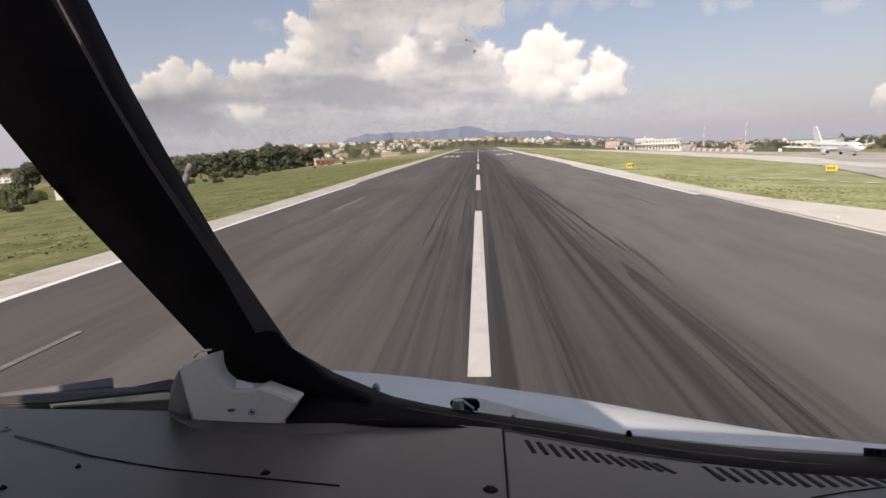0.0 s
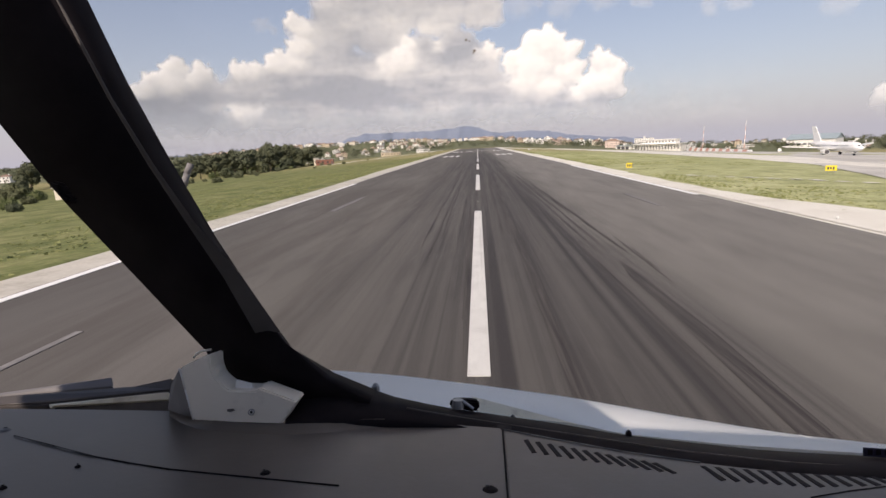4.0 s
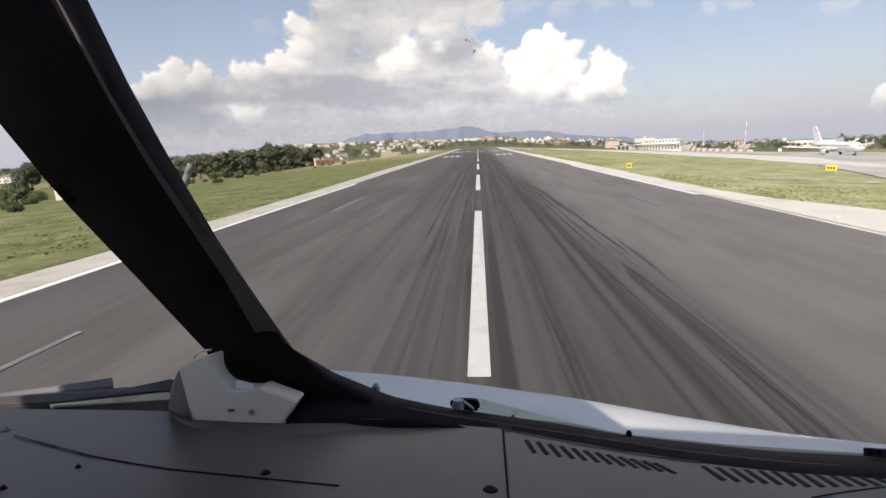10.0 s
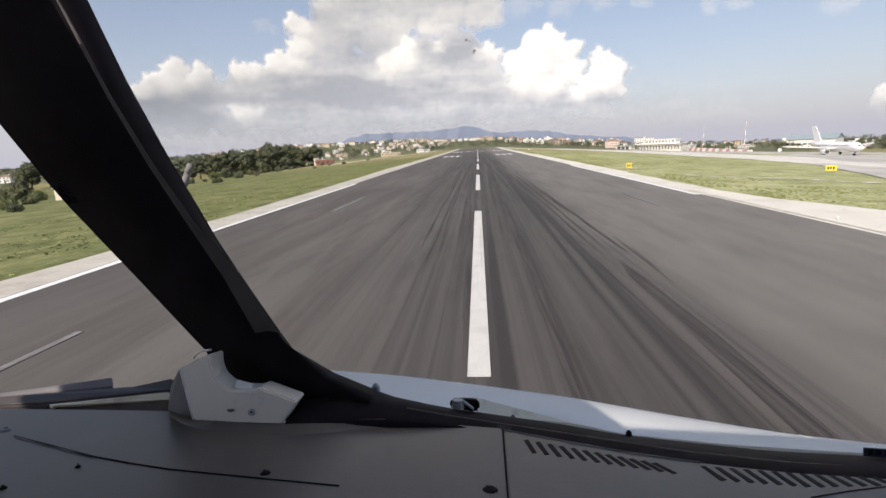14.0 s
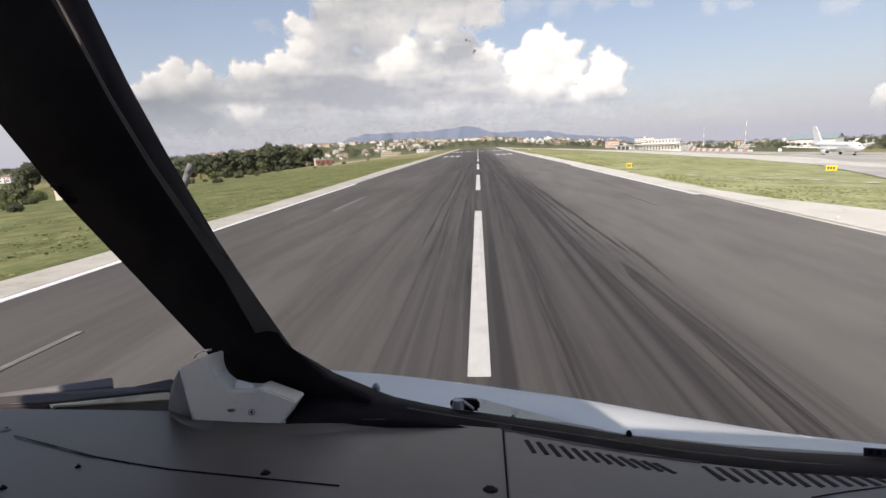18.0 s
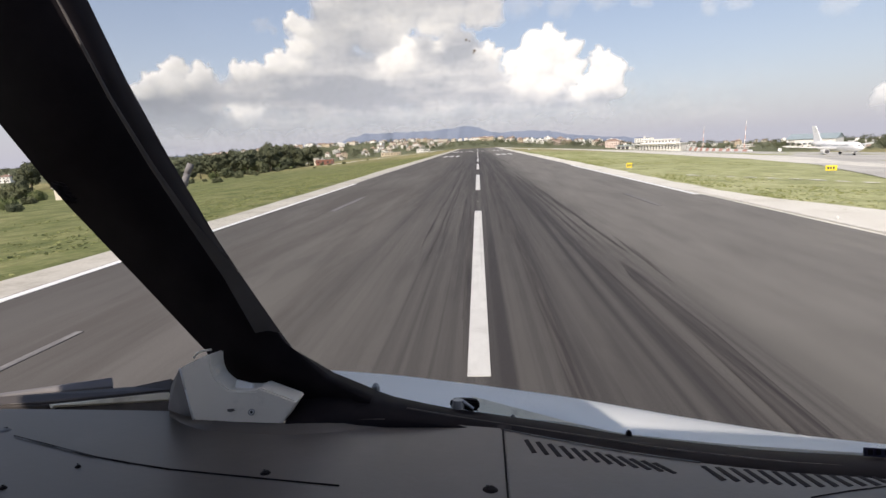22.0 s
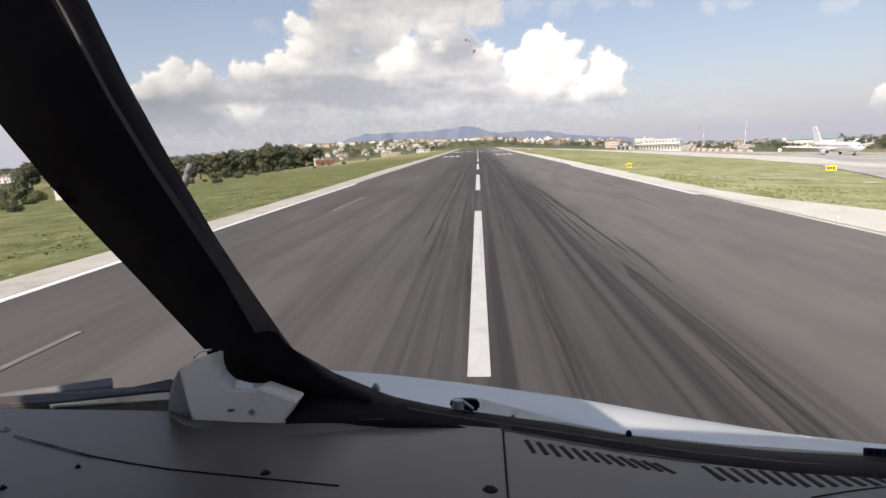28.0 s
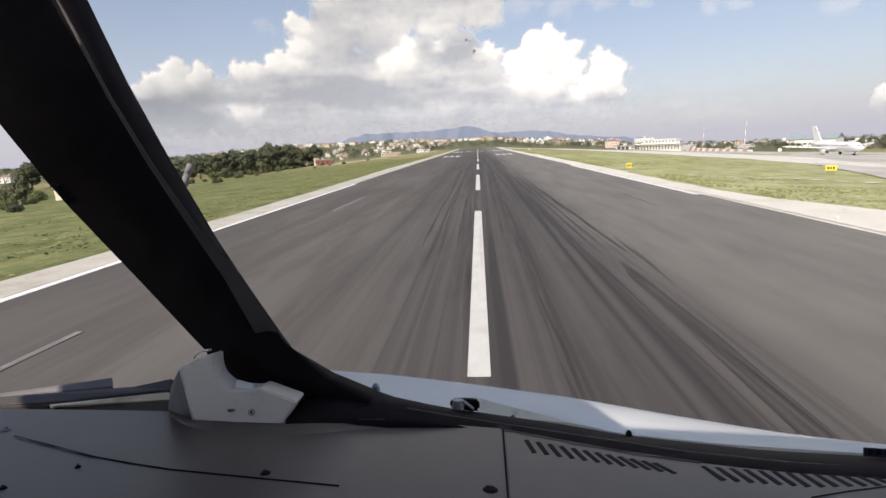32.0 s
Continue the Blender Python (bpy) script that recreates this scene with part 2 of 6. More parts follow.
def ground_z(x, y):
    """The land falls gently away from the runway on both sides, and rises to the town beyond its end."""
    near = smooth01(25, 36, abs(x))
    z = -0.06 + near * 0.16 * fbm(x * 0.06, y * 0.06)
    late = smooth01(1130, 1320, y)
    if x > 0:
        fall = min(max(x - 26, 0) * 0.052, 2.3 + max(x - 70, 0) * 0.004)
        far = min(max(x - 26, 0) * (0.048 + 0.02 * smooth01(1400, 1800, y)), 24.0)
        z -= fall + (far - fall) * smooth01(880, 1100, y)
        z -= 1.8 * pond_right(x, y)
    else:
        fall = min(max(-x - 26, 0) * 0.062, 2.25)
        far = min(max(-x - 26, 0) * 0.056, 11.0)
        beyond = smooth01(-430, -520, x + 50 * fbm(y * 0.004, 4.0))
        z -= fall + (far - fall) * late
        z -= 2.0 * smooth01(0, 7, shore_left(y) - x) * (1 - beyond)
        z += (1 - late) * beyond * (1.5 + 20 * smooth01(-520, -1300, x) * (0.8 + 0.5 * fbm(x * 0.002, y * 0.002)))
    z -= smooth01(80, 450, x) * max(0.0, math.hypot(x, y - 1188) - 1250) * 0.021
    # the town's hillside and the wooded rises
    up = smooth01(1780, 2650, y)
    side = 33.0 if x < 0 else 17.0
    z += up * (16 + (side - 16) * smooth01(30, 220, abs(x + 10))) * (1.0 + 0.25 * fbm(x * 0.004 + 7, y * 0.004)) * (smooth01(1500, 350, -x) if x < 0 else smooth01(900, 120, x))
    z += smooth01(380, 900, x) * smooth01(900, 1300, y) * (1 + 3 * fbm(x * 0.004, y * 0.004))
    z += smooth01(130, 400, x) * smooth01(1000, 700, y) * (2 + 3 * fbm(x * 0.006, y * 0.006))
    return z


def spread(lo, hi, fine_lo, fine_hi, step, grow):
    out = list(np.arange(fine_lo, fine_hi + 0.1, step))
    d = step
    while out[-1] < hi:
        d *= grow
        out.append(out[-1] + d)
    d = step
    while out[0] > lo:
        d *= grow
        out.insert(0, out[0] - d)
    return [float(v) for v in out]


def make_ground():
    xs = spread(-8800, 8800, -140, 160, 4.0, 1.13)
    ys = spread(-2500, 9000, -150, 1900, 9.0, 1.14)
    verts = [(x, y, ground_z(x, y)) for y in ys for x in xs]
    nx = len(xs)
    faces = [(j * nx + i, j * nx + i + 1, (j + 1) * nx + i + 1, (j + 1) * nx + i) for j in range(len(ys) - 1) for i in range(nx - 1)]
    ob = raw("ground", verts, faces, GRASS, smooth=True)
    return tagged(ob, "flat airfield of dry yellow-green grass and bare soil", "ground", kind="structure")


make_ground()
for x0, x1, y0, y1 in ((-2600, -34, -2400, 1165), (52, 150, 235, 850)):
    bank = raw("water", [(x0, y0, WATER_Z), (x1, y0, WATER_Z), (x1, y1, WATER_Z), (x0, y1, WATER_Z)], [(0, 1, 2, 3)], WATER)
    tagged(bank, "still grey-green lagoon water beside the runway", "water", kind="structure")

runway = thing("runway", label="grey asphalt runway dark with tyre rubber and worn white markings", category="runway", kind="structure")
part("asphalt_surface", boxed(-HALF - 0.6, HALF + 0.6, -420, END_Y, -0.4, 0.0), ASPHALT, runway)


def shoulder(side):
    """The pale concrete strip beside the runway, with a broken outer edge."""
    ys = np.arange(-420, END_Y + 1, 3.0)
    verts, faces = [], []
    for y in ys:
        w = 5.2 if y < 640 else 5.2 - 1.4 * smooth01(640, 760, y) + 1.2 * smooth01(1250, 1350, y)
        w += 0.35 * fbm(y * 0.09, side * 5.0) + 0.5 * fbm(y * 0.02, side * 9.0) + (0.5 * fbm(y * 0.4, side * 3.0) if side > 0 else 0.2 * fbm(y * 0.4, 1.0))
        a, b = side * (HALF + 0.598), side * (HALF + w)
        verts += [(a, y, -0.3), (a, y, -0.02), (b, y, -0.035), (b, y, -0.3)]
    for j in range(len(ys) - 1):
        for i in range(3):
            q = (4 * j + i, 4 * j + i + 1, 4 * j + i + 5, 4 * j + i + 4)
            faces.append(q if side > 0 else q[::-1])
    part_ob = raw("shoulder", verts, faces, PALE_CONCRETE if side > 0 else CONCRETE, runway, "pale concrete shoulder strip with a crumbling edge")
    return part_ob


shoulder(1), shoulder(-1)


def stripe(x0, x1, y0, y1, material=PAINT, name="painted_stripe"):
    return part(name, boxed(x0, x1, y0, y1, 0.0, 0.022), material, runway)


# edge lines, broken on the right where the taxiway leaves
for sx, lo, hi, m in ((-1, -420, 560, OLD_PAINT), (-1, 560, 1270, EDGE_PAINT), (-1, 1270, END_Y, OLD_PAINT), (1, -420, 560, OLD_PAINT), (1, 560, 1108, EDGE_PAINT), (1, 1236, 1300, EDGE_PAINT), (1, 1300, END_Y, OLD_PAINT)):
    stripe(min(sx * (HALF - 0.1), sx * (HALF + 0.45)), max(sx * (HALF - 0.1), sx * (HALF + 0.45)), lo, hi, m, "edge_line")
# centre line: thirty-metre dashes, twenty-metre gaps
for i in range(-4, 31):
    y = 50.0 * i
    stripe(-0.30, 0.30, y - 0.6, y + 30.0, OLD_PAINT if y < 540 else PAINT, "centre_dash")


def paired(y0, y1, lanes, m=PAINT):
    for a, b in lanes:
        stripe(a, b, y0, y1, m, "touchdown_bar")
        stripe(-b, -a, y0, y1, m, "touchdown_bar")


THREE = [(9.2, 11.0), (12.2, 14.0), (15.2, 17.0)]
TWO = [(9.6, 11.4), (12.8, 14.8)]
paired(-15.5, 6.0, THREE)
paired(93.0, 146.0, [(9.6, 16.2)])
paired(284.0, 305.0, TWO)
paired(1423.0, 1445.0, THREE)
paired(1549.5, 1574.0, [(11.7, 13.4), (14.7, 16.3), (17.4, 18.8)])
stripe(-HALF, HALF, 1578.3, 1579.5, PAINT, "threshold_line")
# faint old lines and patches left of the centre line
for a, b, y0, y1 in ((-14.6, -14.1, 1112, 1136), (-11.6, -11.2, 1120, 1142), (-14.15, -13.85, 1198.5, 1203), (13.6, 13.9, 540, 580), (-14.5, -13.9, 1233.5, 1246), (15.0, 15.35, 1229, 1239)):
    stripe(a, b, y0, y1, OLD_PAINT, "faded_stripe")
for a, b, y0, y1 in ((9.0, 22.0, 556.5, 557.4), (-17.0, -9.0, 556.5, 557.4)):
    stripe(a, b, y0, y1, OLD_PAINT, "faded_stripe")


def flat_sign(name, outline):
    bm = bmesh.new()
    f = bm.faces.new([bm.verts.new((x, y, 0.0)) for x, y in outline])
    f.normal_update()
    if f.normal.z < 0:
        f.normal_flip()
    g = bmesh.ops.extrude_face_region(bm, geom=[f])
    bmesh.ops.translate(bm, vec=(0, 0, 0.006), verts=[v for v in g["geom"] if isinstance(v, bmesh.types.BMVert)])
    return part(name, bm, PAINT, runway)


# the far threshold's figures, seen from behind, and its arrows
flat_sign("runway_figure", [(-10.0, 1560.4), (-2.6, 1560.4), (-2.6, 1562.8), (-7.0, 1562.8), (-3.2, 1576.2), (-5.3, 1576.2), (-10.0, 1562.0)])
flat_sign("runway_figure", [(2.4, 1560.8), (6.3, 1560.8), (6.3, 1563.2), (4.4, 1563.2), (4.0, 1575.6), (2.3, 1575.6)])
for y in (1596.0, 1634.0, 1672.0):
    flat_sign("arrow", [(0, y), (1.9, y + 4.4), (1.9, y + 6.4), (0.45, y + 3.4), (0.45, y + 22), (-0.45, y + 22), (-0.45, y + 3.4), (-1.9, y + 6.4), (-1.9, y + 4.4)])
# small flush lights along the centre line
LIGHT_CASE = mat("light_housing", lambda n: (0.62, 0.62, 0.60), 0.45, 0.3)
for i in range(-6, 128):
    y = 15.0 * i + 7.0
    bm = bmesh.new()
    rod(bm, (0.0, y + 30.0, -0.02), (0.0, y + 30.0, 0.02), 0.08, 0.06, 8)
    part("flush_light", bm, LIGHT_CASE, runway)


# tyre marks on the asphalt
def make_rubber(n):
    a = n.noise(1.0, 4, 0.65, stretch=(14.0, 0.25, 1))
    return n.ramp(a, [(0.35, (0.034, 0.030, 0.030)), (0.62, (0.080, 0.073, 0.068))])


RUBBER = mat("tyre_rubber_mark", make_rubber, 0.8, spec=0.25)


SKIDS = []


def skid(x, w, y0, y1, drift=0.0):
    SKIDS.append(x)
    z = 0.0022 + 0.0008 * (len(SKIDS) % 23)
    n = max(4, int((y1 - y0) / 3))
    verts, faces = [], []
    for i in range(n + 1):
        u = i / n
        c = x + drift * u + 0.06 * fbm(y0 + u * 9.0, x)
        h = 0.5 * w * min(1.0, 6 * u, 6 * (1 - u)) ** 0.6 * (0.8 + 0.4 * fbm(u * 14.0, x + y0)) + 0.01
        y = y0 + (y1 - y0) * u
        verts += [(c - h, y, z), (c + h, y, z)]
    for i in range(n):
        faces.append((2 * i, 2 * i + 1, 2 * i + 3, 2 * i + 2))
    raw("tyre_mark", verts, faces, RUBBER, runway)


for row in ((5.75, 0.6, 985, 1100, 0.05), (5.8, 0.5, 1080, 1215, -0.1), (7.8, 0.16, 630, 690, 0.3), (8.15, 0.09, 622, 700, 0.2), (9.75, 0.13, 452, 482), (8.8, 0.2, 436, 482, 0.1), (6.45, 0.16, 812, 852, -0.2),
            (6.75, 0.16, 1213, 1240, 0.05), (7.75, 0.1, 1207, 1217, 0.35), (7.95, 0.05, 1209, 1214, 0.2), (6.4, 0.75, 1190, 1211, 0.35), (6.95, 0.14, 1240, 1262, -0.1), (6.3, 0.4, 1296, 1350), (10.2, 0.16, 250, 292, 0.4), (8.9, 0.22, 236, 300, 0.3), (8.2, 0.3, -40, 40, 0.2), (8.6, 0.16, -30, 70, 0.4), (-8.4, 0.25, -30, 60, -0.2), (8.4, 0.2, 60, 180, 0.3), (-8.7, 0.2, 40, 150)):
    skid(*row)
rs = random.Random(17)
for i in range(70):
    x = rs.choice((-1, 1)) * rs.triangular(0.8, 9.5, 3.2)
    y = rs.uniform(1255, 1530)
    skid(x, rs.uniform(0.08, 0.22), y, y + rs.uniform(5, 18), rs.uniform(-0.25, 0.25))
for i in range(34):
    x = rs.choice((-1, 1)) * rs.triangular(1.5, 10.5, 6.5)
    y = rs.uniform(380, 1240)
    skid(x, rs.uniform(0.08, 0.2), y, y + rs.uniform(8, 30), rs.uniform(-0.3, 0.3))

# worn-in wheel tracks along the middle stretch
for i in range(64):
    x = rs.triangular(-8.5, 9.5, rs.choice((-4.5, 4.8)))
    y = rs.uniform(1192, 1330)
    skid(x, rs.uniform(0.14, 0.42), y, y + rs.uniform(14, 55), rs.uniform(-0.35, 0.35))

# ---- clouds and mountains ----
def make_cloud(n):
    w = n.nt.nodes.new("ShaderNodeAttribute")
    w.attribute_name = "whiteness"
    # grey to white by attribute, standing in for shade and sun on the heaps
    colour = n.mix(w.outputs["Fac"], (0.44, 0.47, 0.53), (0.97, 0.96, 0.945))
    d = n.nt.nodes.new("ShaderNodeAttribute")
    d.attribute_name = "thickness"
    clear = n.nt.nodes.new("ShaderNodeBsdfTransparent")
    mixer = n.nt.nodes.new("ShaderNodeMixShader")
    n.nt.links.new(d.outputs["Fac"], mixer.inputs[0])
    n.nt.links.new(clear.outputs[0], mixer.inputs[1])
    glow = n.nt.nodes.new("ShaderNodeBsdfTranslucent")
    n.put(colour, glow.inputs["Color"])
    soft = n.nt.nodes.new("ShaderNodeMixShader")
    soft.inputs[0].default_value = 0.3
    n.nt.links.new(n.bsdf.outputs[0], soft.inputs[1])
    n.nt.links.new(glow.outputs[0], soft.inputs[2])
    n.nt.links.new(soft.outputs[0], mixer.inputs[2])
    n.nt.links.new(mixer.outputs[0], n.nt.nodes["Material Output"].inputs["Surface"])
    return colour


CLOUD = mat("cloud_vapour", make_cloud, 1.0, spec=0.0)
CLOUD_R = 4700.0                 # metres from the flight deck
MID = Vector((0.0, 1188.0, 0.0))


def blur(f, n):
    for _ in range(n):
        f = (f + np.roll(f, 1, 0) + np.roll(f, -1, 0) + np.roll(f, 1, 1) + np.roll(f, -1, 1)) / 5
    return f


def make_clouds():
    """Cumulus heaps as one relief of puffs far away: azimuth, elevation, radius in degrees."""
    rnd = random.Random(5)
    tower = ((7.6, 9.8, 2.4), (6.3, 7.9, 2.7), (7.9, 6.0, 1.9), (5.7, 6.2, 1.7), (9.4, 9.1, 1.8), (4.8, 8.6, 1.5), (7.3, 4.6, 0.9), (10.0, 7.3, 1.7),
             (13.8, 7.9, 1.4), (14.4, 6.1, 1.8), (13.0, 5.6, 1.5), (11.8, 4.8, 1.1), (15.5, 7.1, 1.0), (10.6, 4.9, 0.9), (15.3, 4.9, 1.0), (38.4, 2.1, 1.3), (37.9, 2.9, 0.8), (37.4, 1.7, 0.5))
    middle = ((-7.2, 10.7, 1.3), (-8.2, 9.3, 2.1), (-9.5, 9.1, 1.5), (-6.7, 8.7, 1.4), (-10.3, 7.6, 0.9), (-7.1, 7.2, 1.1), (-4.0, 10.6, 0.7), (1.4, 9.9, 0.9), (0.1, 10.0, 0.7), (2.6, 9.6, 0.6))
    west = ((-31.7, 8.6, 1.3), (-32.1, 7.5, 1.5), (-29.4, 8.4, 1.0), (-30.3, 7.5, 1.1), (-34.2, 7.2, 1.1), (-34.9, 6.4, 1.0), (-32.9, 7.2, 1.0), (-25.6, 8.7, 1.1), (-21.8, 9.0, 1.6),
            (-19.3, 10.7, 1.4), (-18.8, 12.6, 1.4), (-19.6, 13.4, 1.0), (-20.0, 9.3, 1.5), (-17.1, 8.4, 1.2), (-24.2, 8.4, 1.1))
    pale = ((-25.9, 4.1, 1.6), (-24.1, 4.4, 1.2), (-22.4, 4.0, 1.3), (-26.6, 5.3, 0.8), (-20.6, 4.0, 0.9), (-29.3, 3.9, 0.6), (-9.9, 3.6, 0.8), (-16.2, 4.5, 0.9), (-15.3, 10.9, 1.2), (-14.2, 10.1, 0.7),
            (-12.1, 8.8, 1.2), (-2.5, 8.8, 0.7), (2.6, 7.3, 0.9), (3.5, 5.7, 0.7), (-12.8, 14.5, 2.6), (-7.9, 14.7, 2.6), (-2.9, 14.5, 2.0), (-15.4, 13.2, 2.0))
    mass = ((-14.1, 14.5, 3.4), (-9.1, 15.0, 3.5), (-4.1, 14.2, 3.2), (-10.6, 12.3, 3.0), (-15.5, 12.3, 2.6), (-18.0, 11.5, 2.0), (0.9, 14.2, 2.3), (-15.9, 7.8, 3.6), (-12.2, 7.1, 3.1), (-5.8, 6.8, 3.8),
            (0.0, 7.1, 3.1), (-20.9, 6.7, 3.0), (-25.0, 6.7, 2.3), (-28.9, 6.4, 1.9), (-31.7, 5.6, 2.1), (-33.8, 5.1, 1.8), (-18.7, 4.8, 3.0), (-13.7, 4.1, 3.1), (-8.6, 3.9, 3.2), (-3.3, 4.2, 3.2),
            (1.9, 4.6, 2.8), (5.7, 3.4, 2.5), (9.4, 3.5, 2.4), (13.0, 3.3, 1.8), (-27.2, 3.0, 1.7), (-31.0, 3.1, 1.6), (-22.5, 2.8, 2.4), (-16.4, 2.6, 2.5), (-30.0, 4.6, 2.2), (-33.0, 3.6, 1.8), (-6.3, 9.2, 2.8), (-1.8, 10.2, 2.4), (-12.0, 18.0, 4.0), (-5.0, 18.0, 4.0))
    thin = ((26.1, 1.1, 2.1), (28.5, 0.7, 1.4), (29.8, 0.9, 1.0), (22.6, 1.1, 1.4), (17.0, 4.2, 0.8), (18.2, 3.5, 0.6), (16.5, 2.4, 0.6), (23.9, 11.9, 1.3), (26.2, 11.8, 0.9), (33.8, 10.4, 1.6),
            (5.2, 14.2, 2.3), (9.4, 14.0, 2.0), (13.9, 13.8, 1.6), (17.8, 13.3, 1.2), (35.8, 0.8, 0.4), (5.0, 17.5, 3.0), (11.0, 17.5, 2.5), (-22.8, 13.1, 0.9), (-22.1, 12.7, 0.6))
    puffs = []                   # azimuth, elevation, radius, bulge, stand-out, opacity, whiteness
    for p in mass:
        w = 0.50 if p[1] > 11 else 0.20 if p[1] > 5.5 else 0.08
        puffs.append((p[0], p[1], p[2] * 1.22, 0.30, 0.0, 1.0, w))
        for _ in range(6):
            a, q = rnd.uniform(0, 2 * math.pi), p[2] * rnd.uniform(0.3, 0.5)
            puffs.append((p[0] + math.cos(a) * p[2] * 0.75, p[1] + math.sin(a) * p[2] * 0.55, q, 0.30, 0.2, 0.9, w + rnd.uniform(-0.15, 0.2)))
    for p in pale:
        puffs.append((*p, 0.3, 0.3, 0.9, 0.9))
        for _ in range(9):
            a, q = rnd.uniform(0, 2 * math.pi), p[2] * rnd.uniform(0.25, 0.5)
            puffs.append((p[0] + math.cos(a) * p[2] * 0.9, p[1] + math.sin(a) * p[2] * 0.6, q, 0.4, 0.4, 0.9, rnd.uniform(0.7, 1.0)))
    for p in tower + middle + west:
        puffs.append((p[0], p[1] - 0.25 * p[2], p[2] * 1.25, 0.4, 0.2, 0.8, 0.6))
        puffs.append((*p, 0.6, 0.5, 1.0, 1.0))
        for _ in range(13):
            a, q = rnd.uniform(-0.7, math.pi + 0.7), p[2] * rnd.uniform(0.16, 0.40)
            b = (p[0] + math.cos(a) * p[2] * 0.8, p[1] + math.sin(a) * p[2] * 0.74)
            puffs.append((*b, q, 0.7, 0.75, 1.0, rnd.uniform(0.88, 1.0)))
            for _ in range(2):
                c = rnd.uniform(0, 2 * math.pi)
                puffs.append((b[0] + math.cos(c) * q * 0.9, b[1] + math.sin(c) * q * 0.9, max(0.16, q * 0.45), 0.8, 0.9, 1.0, rnd.uniform(0.9, 1.0)))
    for p in thin:
        puffs.append((*p, 0.3, 0.2, 0.34, 0.75))
        for _ in range(5):
            a, q = rnd.uniform(0, math.pi), p[2] * rnd.uniform(0.3, 0.5)
            puffs.append((p[0] + math.cos(a) * p[2] * 0.8, p[1] + math.sin(a) * p[2] * 0.6, q, 0.3, 0.3, 0.4, 0.8))
    step = 0.12
    az = np.arange(-54, 54.01, step)
    el = np.arange(-1.5, 25.0, step)
    A, E = np.meshgrid(az, el)
    wob, wob2, fine, belt = np.empty(A.shape), np.empty(A.shape), np.empty(A.shape), np.empty(A.shape)
    for j in range(A.shape[0]):
        for i in range(A.shape[1]):
            a, e = float(A[j, i]), float(E[j, i])
            wob[j, i] = noise.fractal(Vector((a * 0.45, e * 0.55, 2.0)), 1.0, 2.0, 4)
            wob2[j, i] = noise.fractal(Vector((a * 0.45, e * 0.55, 14.0)), 1.0, 2.0, 4)
            belt[j, i] = noise.fractal(Vector((a * 0.10, e * 0.42, 5.0)), 0.9, 2.0, 5)
            fine[j, i] = noise.fractal(Vector((a * 1.2, e * 1.4, 9.0)), 0.8, 2.1, 4)
    wa, we = A + 0.55 * wob + 0.30 * fine, E + 0.45 * wob2 + 0.30 * np.roll(fine, 40, 1)
    lift = np.zeros(A.shape)
    cover = np.zeros(A.shape)
    white = np.full(A.shape, 0.0)
    for pa, pe, r, bulge, out, opaque, pale in puffs:
        d2 = ((wa - pa) ** 2 + ((we - pe) * np.where(we < pe, 1.25, 1.0)) ** 2) / (r * r)
        inside = np.clip(1.0 - d2, 0, 1)
        h = out * np.clip(inside * 4, 0, 1) + np.sqrt(inside) * r * bulge
        edge = np.clip(inside * (3.4 if pale > 0.86 else 0.7 if opaque < 0.6 else 1.8), 0, 1)
        edge = edge * edge * (3 - 2 * edge)
        front = np.clip((h - lift) * 3.0, 0, 1) * edge
        # shading painted into the colour: each head's top is whiter, as if sunlit, its foot greyer
        white = white + (pale * np.clip(0.90 + 0.30 * (we - pe) / r, 0.5, 1.0) - white) * front
        lift = np.maximum(lift, h * np.clip(edge * 1.5, 0, 1))
        cover = np.maximum(cover, edge * opaque)
    crisp = blur((white > 0.7).astype(float), 8)
    lift = blur(crisp * blur(lift, 5) + (1 - crisp) * blur(lift, 70), 4)
    white = crisp * blur(white, 2) + (1 - crisp) * blur(white, 18)
    foot = np.clip((E - 1.0 + 1.2 * wob) / 4.0, 0, 1)
    cover = cover * (0.12 + 0.88 * foot) * np.clip((E + 0.6) / 1.6, 0, 1)
    cover = np.clip(cover * (1.0 + 0.10 * fine * foot), 0, 1)
    bank = np.clip(0.45 + 0.8 * wob, 0, 1) * np.exp(-((E - 3.0) / 2.2) ** 2) * np.clip((A + 44) / 8, 0, 1) * np.clip((34 - A) / 18, 0, 1)
    cover = np.maximum(blur(cover, 1), 0.45 * bank)
    white = np.clip(white + 0.10 * wob * (1.1 - white) + 0.55 * belt * np.clip(1.15 - white, 0, 1) + 0.03 * fine, 0, 1)
    white = white + (0.85 - white) * np.clip(1.0 - 1.25 * cover, 0, 1) * np.clip((E - 4) / 3, 0, 1)
    white = white * (0.55 + 0.45 * np.clip((E - 1.0) / 3.5, 0, 1))
    depth = CLOUD_R - 17.0 * lift
    ra, re = np.radians(A), np.radians(E)
    P = np.stack([np.sin(ra) * np.cos(re), np.cos(ra) * np.cos(re), np.sin(re)], -1) * depth[..., None] + np.array(MID)
    keep = cover > 0.004
    nx = A.shape[1]
    faces = []
    for j in range(A.shape[0] - 1):
        for i in range(nx - 1):
            if keep[j, i] or keep[j, i + 1] or keep[j + 1, i] or keep[j + 1, i + 1]:
                k = j * nx + i
                faces.append((k, k + 1, k + nx + 1, k + nx))
    me = bpy.data.meshes.new("cloud_bank")
    me.from_pydata(P.reshape(-1, 3).tolist(), [], faces)
    me.attributes.new("thickness", "FLOAT", "POINT").data.foreach_set("value", cover.reshape(-1).astype(np.float32))
